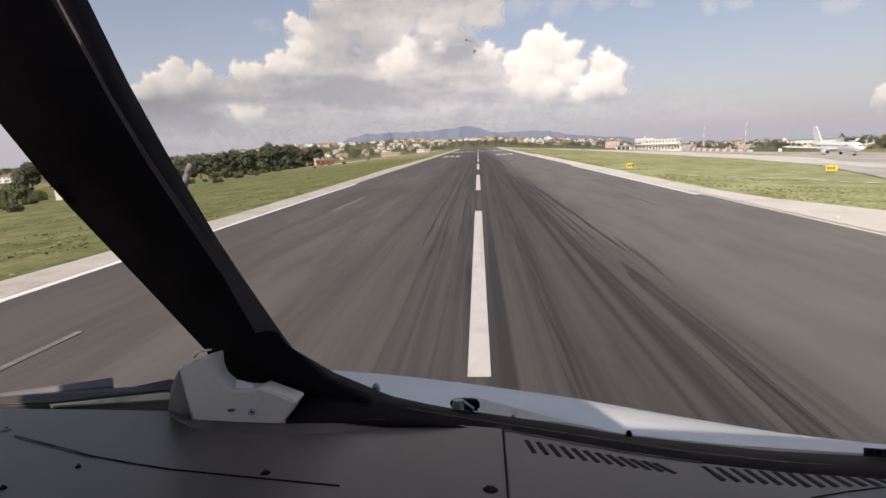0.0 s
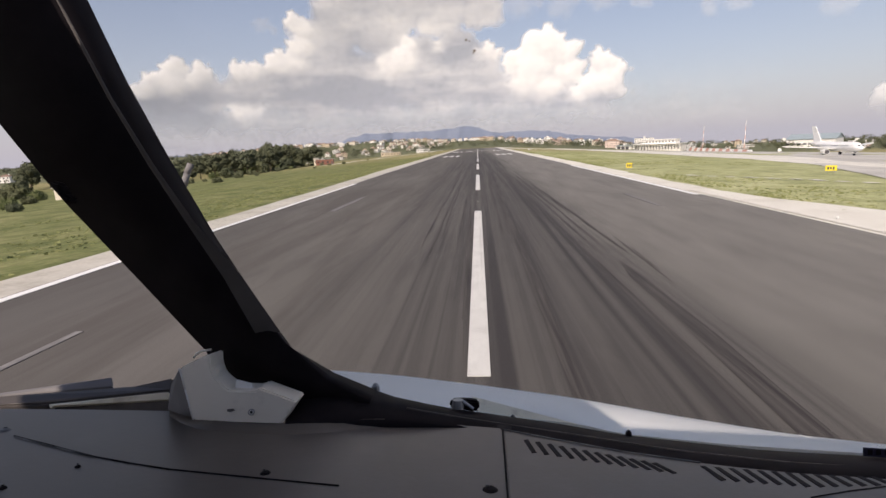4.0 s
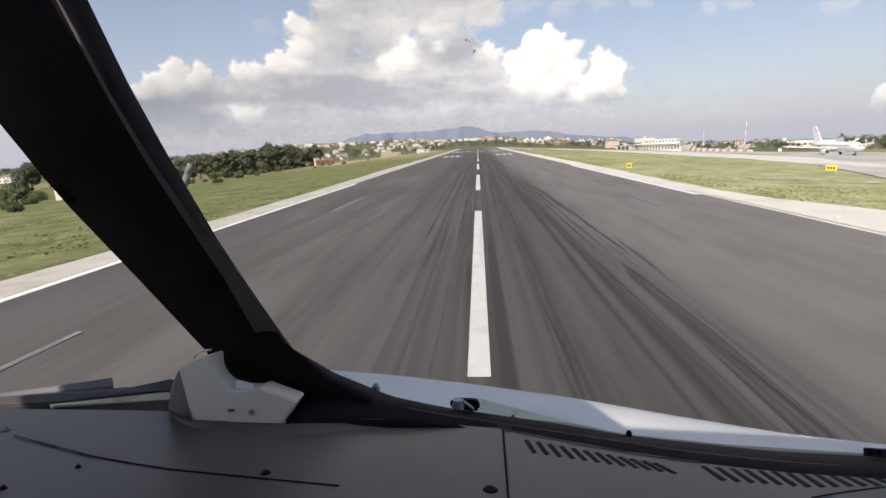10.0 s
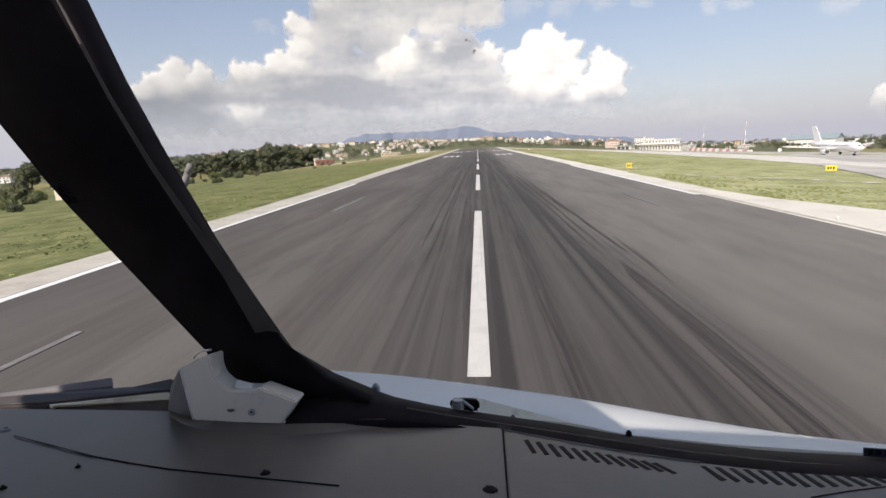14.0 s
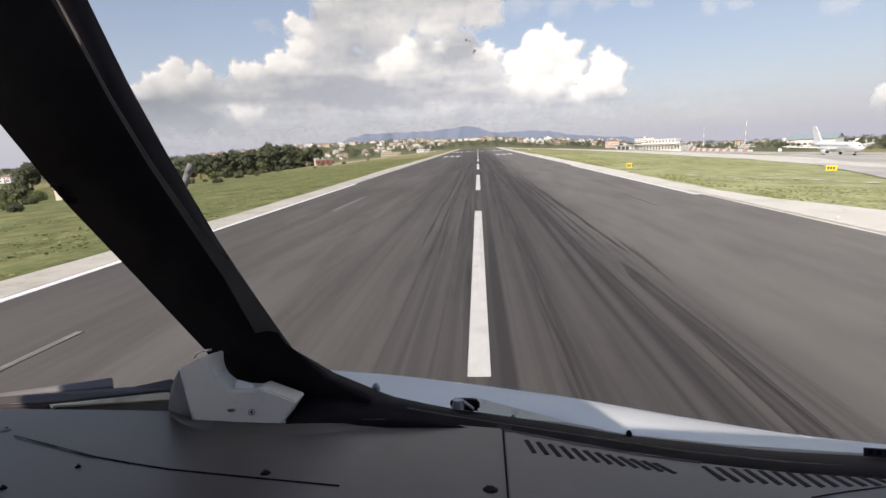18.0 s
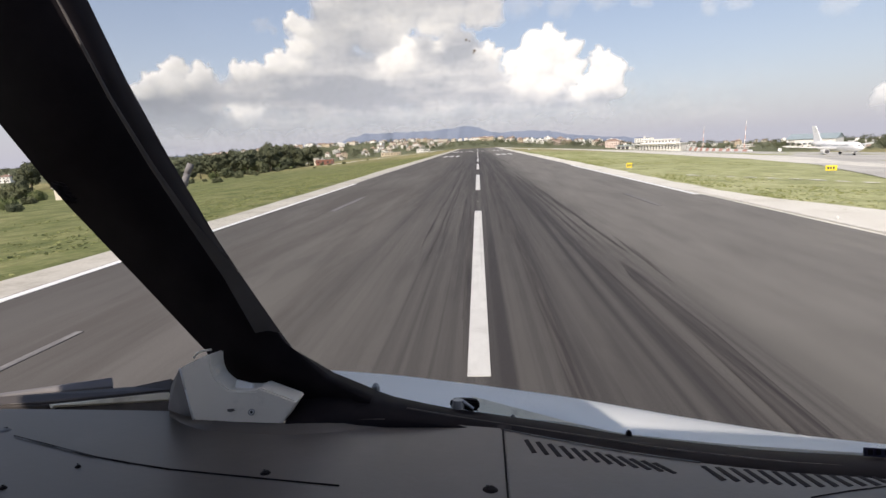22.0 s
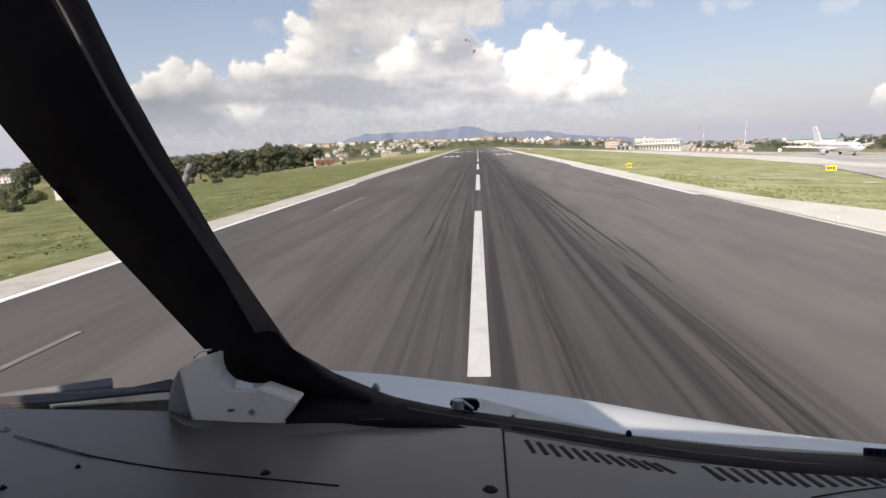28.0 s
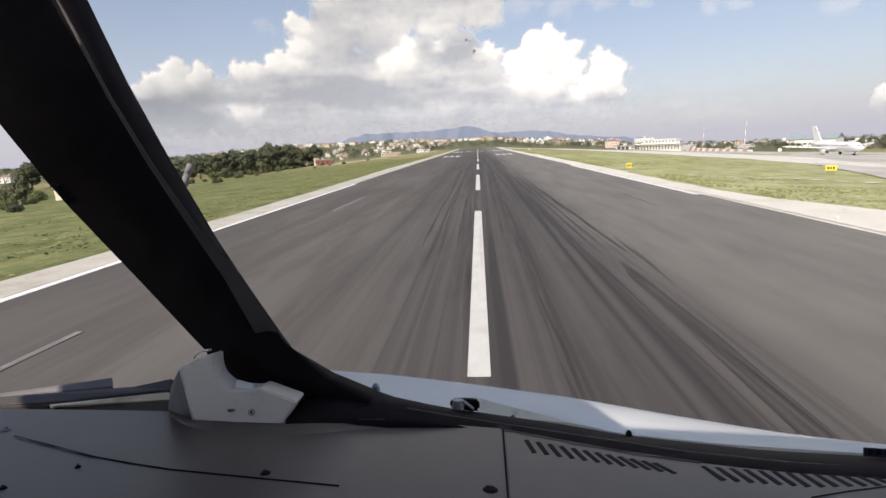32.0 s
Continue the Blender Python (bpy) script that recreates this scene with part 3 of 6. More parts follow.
    me.attributes.new("whiteness", "FLOAT", "POINT").data.foreach_set("value", white.reshape(-1).astype(np.float32))
    me.update()
    me.shade_smooth()
    me.materials.append(CLOUD)
    ob = new("backdrop", me)
    ob.visible_shadow = False
    return tagged(ob, "heaped white cumulus clouds with grey bases over the mountains", "clouds", kind="structure")


make_clouds()


def make_haze():
    """A glowing backdrop shell for the pale blue-grey haze low in the sky, thinning upwards."""
    m = bpy.data.materials.new("haze_glow")
    m.use_nodes = True
    nt = m.node_tree
    d = nt.nodes.new("ShaderNodeAttribute")
    d.attribute_name = "thickness"
    clear, glow, both = nt.nodes.new("ShaderNodeBsdfTransparent"), nt.nodes.new("ShaderNodeEmission"), nt.nodes.new("ShaderNodeMixShader")
    # the haze's brightness is emitted by the shell, not scattered sunlight
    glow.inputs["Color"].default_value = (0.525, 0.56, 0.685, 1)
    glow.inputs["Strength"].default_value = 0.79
    nt.links.new(d.outputs["Fac"], both.inputs[0])
    nt.links.new(clear.outputs[0], both.inputs[1])
    nt.links.new(glow.outputs[0], both.inputs[2])
    nt.links.new(both.outputs[0], nt.nodes["Material Output"].inputs["Surface"])
    verts, faces, thick = [], [], []
    az, el = np.arange(-180, 180.1, 4.0), np.arange(-2.0, 60.1, 1.0)
    r = CLOUD_R + 100.0
    for e in el:
        for a in az:
            verts.append((r * math.sin(radians(a)) * math.cos(radians(e)), MID.y + r * math.cos(radians(a)) * math.cos(radians(e)), r * math.sin(radians(e))))
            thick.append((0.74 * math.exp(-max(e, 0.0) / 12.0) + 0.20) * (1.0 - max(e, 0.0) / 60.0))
    n = len(az)
    for j in range(len(el) - 1):
        for i in range(n - 1):
            faces.append((j * n + i, j * n + i + 1, (j + 1) * n + i + 1, (j + 1) * n + i))
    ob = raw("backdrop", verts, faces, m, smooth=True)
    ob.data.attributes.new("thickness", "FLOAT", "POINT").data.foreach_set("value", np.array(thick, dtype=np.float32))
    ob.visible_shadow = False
    return tagged(ob, "glowing backdrop shell for the pale blue-grey haze low in the sky", "haze", kind="structure")


make_haze()


def ridge(name, crest, dist, label, base=-170.0, seed=0.0):
    """A far mountain: crest rows of azimuth and height in degrees, with a sloping face and spurs."""
    az = np.arange(crest[0][0], crest[-1][0] + 0.01, 0.3)
    hs = np.interp(az, [c[0] for c in crest], [c[1] for c in crest])
    verts, faces, n = [], [], 7
    for a, h in zip(az, hs):
        top = dist * math.tan(radians(h * 0.9)) + 3 * fbm(a * 0.9, seed) * 4
        for k in range(n):
            u = k / (n - 1)
            r = dist - 500 * (1 - u) + 60 * fbm(a * 0.5, u * 2.0, seed)
            z = base + (top - base) * u ** 1.25 + 12 * (1 - u) * u * fbm(a * 0.7, u * 3.0, seed + 4) * 4
            verts.append((r * math.sin(radians(a)), MID.y + r * math.cos(radians(a)), z))
    for i in range(len(az) - 1):
        for k in range(n - 1):
            q = i * n + k
            faces.append((q, q + n, q + n + 1, q + 1))
    ob = raw(name, verts, faces, HILL, smooth=True)
    return tagged(ob, label, "mountain", kind="structure")


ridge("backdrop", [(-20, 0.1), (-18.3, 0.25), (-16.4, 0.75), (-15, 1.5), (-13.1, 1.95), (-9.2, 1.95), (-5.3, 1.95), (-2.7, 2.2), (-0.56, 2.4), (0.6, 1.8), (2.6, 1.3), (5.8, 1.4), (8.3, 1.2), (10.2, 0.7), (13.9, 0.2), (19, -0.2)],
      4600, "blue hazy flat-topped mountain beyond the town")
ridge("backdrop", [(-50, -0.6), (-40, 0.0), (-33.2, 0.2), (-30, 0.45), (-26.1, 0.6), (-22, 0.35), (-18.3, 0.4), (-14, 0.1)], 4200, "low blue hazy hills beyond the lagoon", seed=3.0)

# ---- trees and scrub ----
def leafy(c0, c1, c2):
    def build(n):
        r = n.island()
        c = n.ramp(r, [(0.0, c0), (0.5, c1), (1.0, c2)])
        return n.mix(n.mathop("MULTIPLY", n.rand(), 0.3), c, (0.12, 0.115, 0.045))
    return build


LEAF_DARK = mat("dark_foliage", leafy((0.048, 0.058, 0.038), (0.080, 0.092, 0.060), (0.125, 0.135, 0.09)), 0.85, spec=0.15)
LEAF_OLIVE = mat("olive_foliage", leafy((0.062, 0.074, 0.046), (0.10, 0.115, 0.072), (0.155, 0.168, 0.105)), 0.85, spec=0.15)
LEAF_PALE = mat("pale_foliage", leafy((0.09, 0.12, 0.05), (0.14, 0.17, 0.075), (0.20, 0.22, 0.11)), 0.85, spec=0.15)
REED = mat("dry_reeds", leafy((0.19, 0.16, 0.075), (0.27, 0.23, 0.115), (0.36, 0.31, 0.17)), 0.9, spec=0.1)
BARK = mat("bark", lambda n: n.ramp(n.noise(3.0, 4, 0.7, stretch=(1, 1, 0.2)), [(0.3, (0.05, 0.038, 0.028)), (0.7, (0.13, 0.10, 0.075))]), 0.9)


def clumps(rnd, lobes, count, size, hang=0.0):
    """Leaf sprays scattered over lobes (x, y, z, rx, ry, rz): small bent quads, none alike."""
    verts, faces = [], []
    weights = [l[3] * l[4] * l[5] for l in lobes]
    for _ in range(count):
        x, y, z, rx, ry, rz = rnd.choices(lobes, weights)[0]
        d = Vector((rnd.gauss(0, 1), rnd.gauss(0, 1), rnd.gauss(0, 1))).normalized()
        u = rnd.uniform(0.2, 1.0) ** 0.5 * rnd.uniform(0.8, 1.3)
        p = Vector((x + d.x * rx * u, y + d.y * ry * u, z + d.z * rz * u))
        s = size * rnd.uniform(0.55, 1.35)
        e = (d + Vector((rnd.uniform(-1, 1), rnd.uniform(-1, 1), rnd.uniform(-0.6, 0.9))) * 0.8).normalized()
        a = e.orthogonal().normalized()
        a.rotate(Matrix.Rotation(rnd.uniform(0, 6.28), 3, e))
        b = e.cross(a)
        k = len(verts)
        for i, j, lift in ((-1, -0.45, 0), (0, -0.6, 0.3), (1, -0.3, 0), (0.8, 0.5, -0.1), (0, 0.65, 0.2), (-0.9, 0.4, -hang)):
            q = p + a * i * s + b * j * s + e * lift * s
            verts.append((q.x, q.y, q.z))
        faces += [(k, k + 1, k + 4, k + 5), (k + 1, k + 2, k + 3, k + 4)]
    return verts, faces


def trunk_mesh(rnd, height, r, limbs, reach):
    bm = bmesh.new()
    p, lean = Vector((0, 0, -0.4)), Vector((rnd.uniform(-0.08, 0.08), rnd.uniform(-0.08, 0.08), 1)).normalized()
    h = height * 0.62
    pts = [p]
    for i in range(4):
        pts.append(pts[-1] + lean * (h / 4) + Vector((rnd.uniform(-1, 1), rnd.uniform(-1, 1), 0)) * h * 0.025)
    for i in range(4):
        rod(bm, pts[i], pts[i + 1], r * (1 - i * 0.18), r * (1 - (i + 1) * 0.18), 8)
    for k in range(limbs):
        b = pts[2].lerp(pts[4], rnd.random())
        a = rnd.uniform(0, 6.28)
        t = b + Vector((math.cos(a) * reach, math.sin(a) * reach, height * rnd.uniform(0.1, 0.28)))
        rod(bm, b, b.lerp(t, 0.55) + Vector((0, 0, 0.2)), r * 0.35, r * 0.22, 6)
        rod(bm, b.lerp(t, 0.55) + Vector((0, 0, 0.2)), t, r * 0.22, r * 0.08, 6)
    return bm


def make_tree(kind, height, spread_r, leaf, seed, label, count=900, size=0.55):
    rnd = random.Random(seed)
    ob = thing("tree", label=label, category="tree", group="trees round the airfield")
    part("trunk", trunk_mesh(rnd, height, 0.035 * height, 6, spread_r * 0.6), BARK, ob)
    lobes = []
    if kind == "cypress":
        for i in range(6):
            u = i / 5
            lobes.append((rnd.uniform(-0.15, 0.15), rnd.uniform(-0.15, 0.15), height * (0.18 + 0.75 * u), spread_r * (1 - u * 0.75), spread_r * (1 - u * 0.75), height * 0.13))
    elif kind == "bush":
        for i in range(7):
            a = rnd.uniform(0, 6.28)
            lobes.append((math.cos(a) * spread_r * 0.6, math.sin(a) * spread_r * 0.6, height * rnd.uniform(0.25, 0.6), spread_r * 0.55, spread_r * 0.5, height * 0.4))
    else:
        for i in range(14):
            a, q = rnd.uniform(0, 6.28), rnd.uniform(0.1, 0.85)
            z = height * (rnd.uniform(0.26, 0.84) if kind == "broad" else rnd.uniform(0.62, 0.84))
            s = rnd.uniform(0.22, 0.5)
            lobes.append((math.cos(a) * spread_r * q, math.sin(a) * spread_r * q, z, spread_r * s, spread_r * s, spread_r * s * (0.75 if kind == "broad" else 0.45)))
        lobes.append((0, 0, height * 0.8, spread_r * 0.45, spread_r * 0.45, height * 0.18))
    v, f = clumps(rnd, lobes, count, size)
    raw("crown", v, f, leaf, ob)
    return ob


PROTOS = {
    "broad": make_tree("broad", 9.0, 4.2, LEAF_DARK, 1, "leafy dark green broad-crowned tree on the airfield's edge", 2400, 0.38),
    "olive": make_tree("broad", 7.0, 3.8, LEAF_OLIVE, 2, "grey-green olive tree with an uneven crown", 2200, 0.36),
    "tall": make_tree("broad", 13.0, 4.6, LEAF_DARK, 3, "tall dark green tree with gaps in its crown", 3000, 0.40),
    "pine": make_tree("pine", 12.0, 5.0, LEAF_DARK, 4, "dark umbrella pine with a flat crown", 1000, 0.6),
    "cypress": make_tree("cypress", 11.0, 1.3, LEAF_DARK, 5, "slim dark cypress tree", 700, 0.4),
    "bush": make_tree("bush", 3.0, 2.2, LEAF_OLIVE, 6, "rounded olive-green shrub in dry grass", 800, 0.22),
    "pale": make_tree("bush", 6.5, 3.4, LEAF_PALE, 7, "pale green feathery shrub beside the trees", 1600, 0.28),
}
USED = set()


def plant(kind, x, y, s=1.0, sink=0.0):
    p = PROTOS[kind]
    m = Matrix.Translation(Vector((x, y, ground_z(x, y) - sink)) * K) @ pose(0, 0, 0, 0, 0, RNG.uniform(0, 360)) @ Matrix.Scale(s, 4)
    if kind not in USED:
        USED.add(kind)
        p.matrix_basis = m
        return p
    ob = copy_thing(p, Matrix.Identity(4))
    ob.matrix_basis = m
    return ob


# right of the first stretch
for kind, x, y, s in (("tall", 140, 172, 1.15), ("tall", 148, 186, 1.3), ("broad", 132, 160, 1.4), ("tall", 156, 205, 1.1), ("olive", 121, 186, 1.5), ("broad", 128, 200, 1.6), ("pale", 118, 168, 1.3),
                      ("pale", 112, 160, 1.1), ("pale", 124, 176, 1.2), ("bush", 118, 190, 1.6), ("bush", 126, 216, 1.8), ("bush", 133, 232, 2.0), ("bush", 140, 250, 2.0), ("bush", 146, 268, 2.0),
                      ("bush", 150, 290, 2.0), ("broad", 160, 260, 1.0), ("broad", 164, 300, 1.0), ("bush", 112, 240, 1.2), ("bush", 104, 262, 1.0), ("bush", 106, 280, 0.9), ("cypress", 128, 262, 0.7), ("cypress", 124, 256, 0.6)):
    plant(kind, x, y, s)
for x, y in ((84, 610), (92, 560), (72, 690), (98, 480), (88, 432), (60, 742), (76, 800)):
    plant("bush", x, y, 0.45)
# left: the wood and the scrub behind the lagoon's end
for i in range(95):
    y = RNG.uniform(1480, 1760)
    plant(RNG.choice(["tall", "broad", "olive", "tall", "broad"]), -150 - RNG.random() ** 1.6 * 170 - (y - 1480) * 0.12, y, RNG.uniform(1.25, 1.8))
for i in range(20):
    y = RNG.uniform(1240, 1560)
    plant(RNG.choice(["broad", "olive", "olive", "tall", "pale"]), -150 - RNG.random() * 150, y, RNG.uniform(0.55, 0.95))
for i in range(75):
    y = RNG.uniform(1440, 1740)
    plant(RNG.choice(["pale", "bush", "olive", "bush"]), -138 - RNG.random() ** 1.5 * 150 - (y - 1480) * 0.12, y, RNG.uniform(0.8, 1.5), 0.6)
for i in range(42):
    plant(RNG.choice(["bush", "pale", "bush", "olive"]), RNG.uniform(-230, -100), RNG.uniform(1230, 1420), RNG.uniform(0.6, 1.2), 0.3)
for i in range(22):
    y = RNG.uniform(1230, 1620)
    plant(RNG.choice(["bush", "pale", "bush"]), -95 - RNG.random() * 70, y, RNG.uniform(0.4, 0.9))
for x, y in ((420, 1640), (432, 1600), (400, 1690), (446, 1560), (372, 1660), (340, 1650)):
    plant("pine", x, y, 1.1)
# clumps dotting the grass near the runway
for i in range(6):
    side = RNG.choice([-1, 1])
    y = RNG.uniform(60, 1620)
    if 1080 < y < 1290 and side > 0:
        continue
    plant("bush", side * RNG.uniform(30, 62), y, RNG.uniform(0.10, 0.22))


def far_wood(name, spots, label, leaf=LEAF_DARK, seed=3, count=80, size=0.55):
    """A wood too far off to count: crowns of leaf clumps in one mesh."""
    rnd = random.Random(seed)
    verts, faces = [], []
    for x, y, h in spots:
        z = ground_z(x, y)
        lobes = [(x + rnd.uniform(-2, 2), y + rnd.uniform(-2, 2), z + h * rnd.uniform(0.35, 0.8), h * 0.42, h * 0.42, h * 0.34) for _ in range(3)]
        v, f = clumps(rnd, lobes, count, size * h / 9.0)
        k = len(verts)
        verts += v
        faces += [tuple(i + k for i in q) for q in f]
    ob = raw(name, verts, faces, leaf)
    return tagged(ob, label, "woods", kind="stuff")


rw = random.Random(21)
far_wood("far_trees", [(rw.uniform(-1300, -60), rw.uniform(1800, 2700), rw.uniform(5, 10)) for _ in range(900)], "dark green trees between the houses of the hillside town", seed=1)
far_wood("far_trees", [(rw.uniform(-420, 260), rw.uniform(1850, 2350), rw.uniform(4, 8)) for _ in range(230)], "grey-green trees in the gardens of the town", LEAF_OLIVE, seed=9)
far_wood("far_trees", [(rw.uniform(40, 1000), rw.uniform(1960, 2800), rw.uniform(4, 9)) for _ in range(620)], "dark green trees behind the airport", seed=2)
far_wood("far_trees", [(rw.uniform(-900, -450), rw.uniform(-100, 1700), rw.uniform(4, 8)) for _ in range(520)], "dark green scrub and trees on the lagoon's far shore", seed=3)
far_wood("far_trees", [(rw.uniform(430, 760), rw.uniform(1250, 2000), rw.uniform(5, 9)) for _ in range(260)], "dense dark pine wood behind the terminal", seed=4)
far_wood("far_trees", [(rw.uniform(-110, 90), rw.uniform(1890, 2250), rw.uniform(3, 6.5)) for _ in range(150)], "low dark trees and scrub beyond the runway's end", seed=14)
far_wood("far_trees", [(rw.uniform(420, 700), rw.uniform(1860, 2080), rw.uniform(7, 13)) for _ in range(110)], "dark green tree clumps behind the hangar", seed=12)
far_wood("far_trees", [(rw.uniform(120, 400), rw.uniform(1960, 2120), rw.uniform(6, 11)) for _ in range(90)], "dark green trees between the airport houses", seed=13)
far_wood("far_trees", [(rw.uniform(165, 420), rw.uniform(250, 1150), rw.uniform(4, 9)) for _ in range(420)], "low trees and scrub behind the pond", LEAF_OLIVE, seed=5)
far_wood("reed_bank", [(shore_left(y) + rw.uniform(-2, 9), y, rw.uniform(0.9, 1.8)) for y in np.arange(-60, 1050, 0.3)], "dry brown reeds along the lagoon bank", REED, seed=6, count=9, size=1.5)


TUFT_DRY = mat("dry_tufts", leafy((0.30, 0.26, 0.12), (0.40, 0.35, 0.17), (0.52, 0.46, 0.25)), 0.9, spec=0.1)
TUFT_GREEN = mat("green_tufts", leafy((0.16, 0.18, 0.075), (0.23, 0.25, 0.11), (0.32, 0.33, 0.16)), 0.9, spec=0.1)


def tufts(name, leaf, label, n, seed, xr, yr, tall):
    """Grass tufts too many to count: three bent blades each."""
    rnd = random.Random(seed)
    verts, faces = [], []
    for _ in range(n):
        side = rnd.choice((-1, 1))
        x, y = side * (xr[0] + (xr[1] - xr[0]) * rnd.random() ** 1.6), rnd.uniform(*yr)
        if side > 0 and (1100 < y < 1222 or y < 1300 and x > 40) or fbm(x * 0.07, y * 0.05, seed) < -0.08:
            continue
        z = ground_z(x, y) - 0.03
        for _ in range(3):
            a, w, h = rnd.uniform(0, 6.28), rnd.uniform(0.10, 0.26), tall * rnd.uniform(0.5, 1.3)
            dx, dy = math.cos(a), math.sin(a)
            k = len(verts)
            lx, ly = rnd.uniform(-0.3, 0.3) * h, rnd.uniform(-0.3, 0.3) * h
            verts += [(x - dx * w, y - dy * w, z), (x + dx * w, y + dy * w, z), (x + dx * w * 0.7 + lx, y + dy * w * 0.7 + ly, z + h), (x - dx * w * 0.6 + lx, y - dy * w * 0.6 + ly, z + h * 0.8)]
            faces.append((k, k + 1, k + 2, k + 3))
    return tagged(raw(name, verts, faces, leaf), label, "grass", kind="stuff")


tufts("grass_tufts", TUFT_DRY, "dry straw-coloured grass tufts beside the runway", 6000, 31, (26.5, 62), (-30, 1080), 0.2)
tufts("grass_tufts", TUFT_GREEN, "green grass tufts beside the runway", 22000, 32, (25.6, 66), (1196, 1460), 0.10)

# ---- the airport right of the runway ----
def make_apron(n):
    a, b = n.noise(0.06, 4, 0.6), n.noise(2.0, 4, 0.7)
    c = n.ramp(a, [(0.35, (0.42, 0.40, 0.365)), (0.6, (0.54, 0.52, 0.475))])
    return n.mix(0.3, c, n.ramp(b, [(0.3, 0.3), (0.7, 0.7)]), "OVERLAY")


def plaster(c, dirt=0.75):
    """Painted plaster with rain streaks and blotches."""
    d = tuple(v * dirt for v in c)
    return lambda n: n.mix(n.span(n.noise(1.0, 4, 0.6, stretch=(2.5, 2.5, 0.25)), 0.5, 0.75), n.mix(n.span(n.noise(0.25, 4, 0.6), 0.4, 0.7), c, tuple(0.9 * v for v in c)), d)


APRON = mat("apron_concrete", make_apron, 0.85)
WHITE_WALL = mat("white_plaster", plaster((0.78, 0.76, 0.71)), 0.8)
CREAM_WALL = mat("cream_plaster", plaster((0.66, 0.60, 0.50)), 0.8)
PINK_WALL = mat("pink_plaster", plaster((0.62, 0.50, 0.44)), 0.8)
OCHRE_WALL = mat("ochre_plaster", plaster((0.54, 0.45, 0.33)), 0.8)
GREY_WALL = mat("grey_plaster", plaster((0.42, 0.41, 0.39)), 0.8)
BRICK_RED = mat("red_painted_block", plaster((0.25, 0.11, 0.08)), 0.8)
TILE_ROOF = mat("terracotta_roof", lambda n: n.mix(n.span(n.noise(2.5, 4, 0.7, stretch=(3, 3, 1)), 0.4, 0.65), (0.29, 0.19, 0.145), (0.21, 0.145, 0.115)), 0.85)
DARK_ROOF = mat("dark_roof_sheet", lambda n: n.ramp(n.noise(0.4, 4), [(0.3, (0.045, 0.045, 0.05)), (0.7, (0.085, 0.085, 0.09))]), 0.7)
BLUE_ROOF = mat("blue_grey_roof_sheet", lambda n: n.ramp(n.noise(0.3, 4, 0.6, stretch=(1, 5, 1)), [(0.3, (0.30, 0.37, 0.39)), (0.7, (0.40, 0.47, 0.49))]), 0.5, 0.2)
PANE = mat("dark_window_glass", lambda n: n.mix(n.rand(), (0.02, 0.024, 0.03), (0.05, 0.06, 0.07)), 0.12, spec=0.6)
RED_PAINT = mat("signal_red_paint", plaster((0.56, 0.31, 0.25), 0.8), 0.6)
WHITE_PAINT = mat("white_paint", plaster((0.80, 0.79, 0.76), 0.7), 0.55)
YELLOW_PAINT = mat("yellow_sign_face", lambda n: (0.80, 0.62, 0.04), 0.5)
STEEL = mat("galvanised_steel", lambda n: n.ramp(n.noise(2.0, 4), [(0.3, (0.30, 0.31, 0.32)), (0.7, (0.48, 0.48, 0.48))]), 0.45, 0.7)
SKIN = mat("airliner_white_skin", lambda n: n.mix(n.span(n.noise(0.5, 4), 0.5, 0.7), (0.80, 0.80, 0.80), (0.70, 0.70, 0.69)), 0.35)
BLUE_SKIN = mat("airliner_blue_fin", lambda n: (0.10, 0.22, 0.42), 0.35)
TYRE = mat("black_tyre", lambda n: n.ramp(n.noise(4.0), [(0.3, (0.012, 0.012, 0.012)), (0.7, (0.03, 0.03, 0.03))]), 0.85)


def paving(name, ys, x0, x1, material, label, lift=0.05, cat="apron"):
    """A paved sheet that follows the land between two edges x0(y) and x1(y)."""
    verts, faces, n = [], [], 10
    for y in ys:
        a, b = x0(y), x1(y)
        for k in range(n):
            x = a + (b - a) * k / (n - 1)
            z = ground_z(x, y)
            verts.append((x, y, max(z + lift, -0.012) if abs(x) < HALF + 6 else z + lift))
    for j in range(len(ys) - 1):
        for k in range(n - 1):
            q = j * n + k
            faces.append((q, q + 1, q + n + 1, q + n))
    return tagged(raw(name, verts, faces, material, smooth=True), label, cat, kind="structure")


def steps(a, b, d):
    return [float(v) for v in np.arange(a, b + d / 2, d)]


def taxi_far(y):
    """The taxiway's far side, where the grass island begins."""
    return 24 + math.sqrt(max(y - 1207, 0) / 0.035) if y > 1207 else 21.6


paving("taxiway", steps(1108, 1330, 2), lambda y: min(taxi_far(y) - 1.5 * smooth01(1207, 1212, y), 84), lambda y: float(np.interp(y, [1108, 1134, 1160, 1170, 1182, 1190], [22.4, 25.5, 34, 42, 60, 86])), PALE_CONCRETE, "pale concrete taxiway curving from the runway to the apron", 0.07, "taxiway")
paving("taxiway", steps(1191, 1241, 2), lambda y: 22.0, lambda y: float(np.interp(y, [1191, 1205, 1214, 1223, 1231, 1241], [60, 42, 34, 28.4, 25.2, 24.2])) + 0.3 * fbm(y * 0.4, 2.0), PALE_CONCRETE, "pale concrete fillet where the taxiway leaves the runway", 0.085, "taxiway")
paving("taxiway", steps(1150, 1166, 2), lambda y: 21.7 + (y - 1150) * 0.2, lambda y: 22.6 + (y - 1150) * 0.75, ASPHALT, "dark asphalt patch set in the concrete taxiway", 0.10, "taxiway")
paving("taxiway", steps(1226, 1306, 2), lambda y: 50.5 + (y - 1248) * 0.46, lambda y: 80.0, APRON, "dark asphalt lane of the taxiway", 0.11, "taxiway")
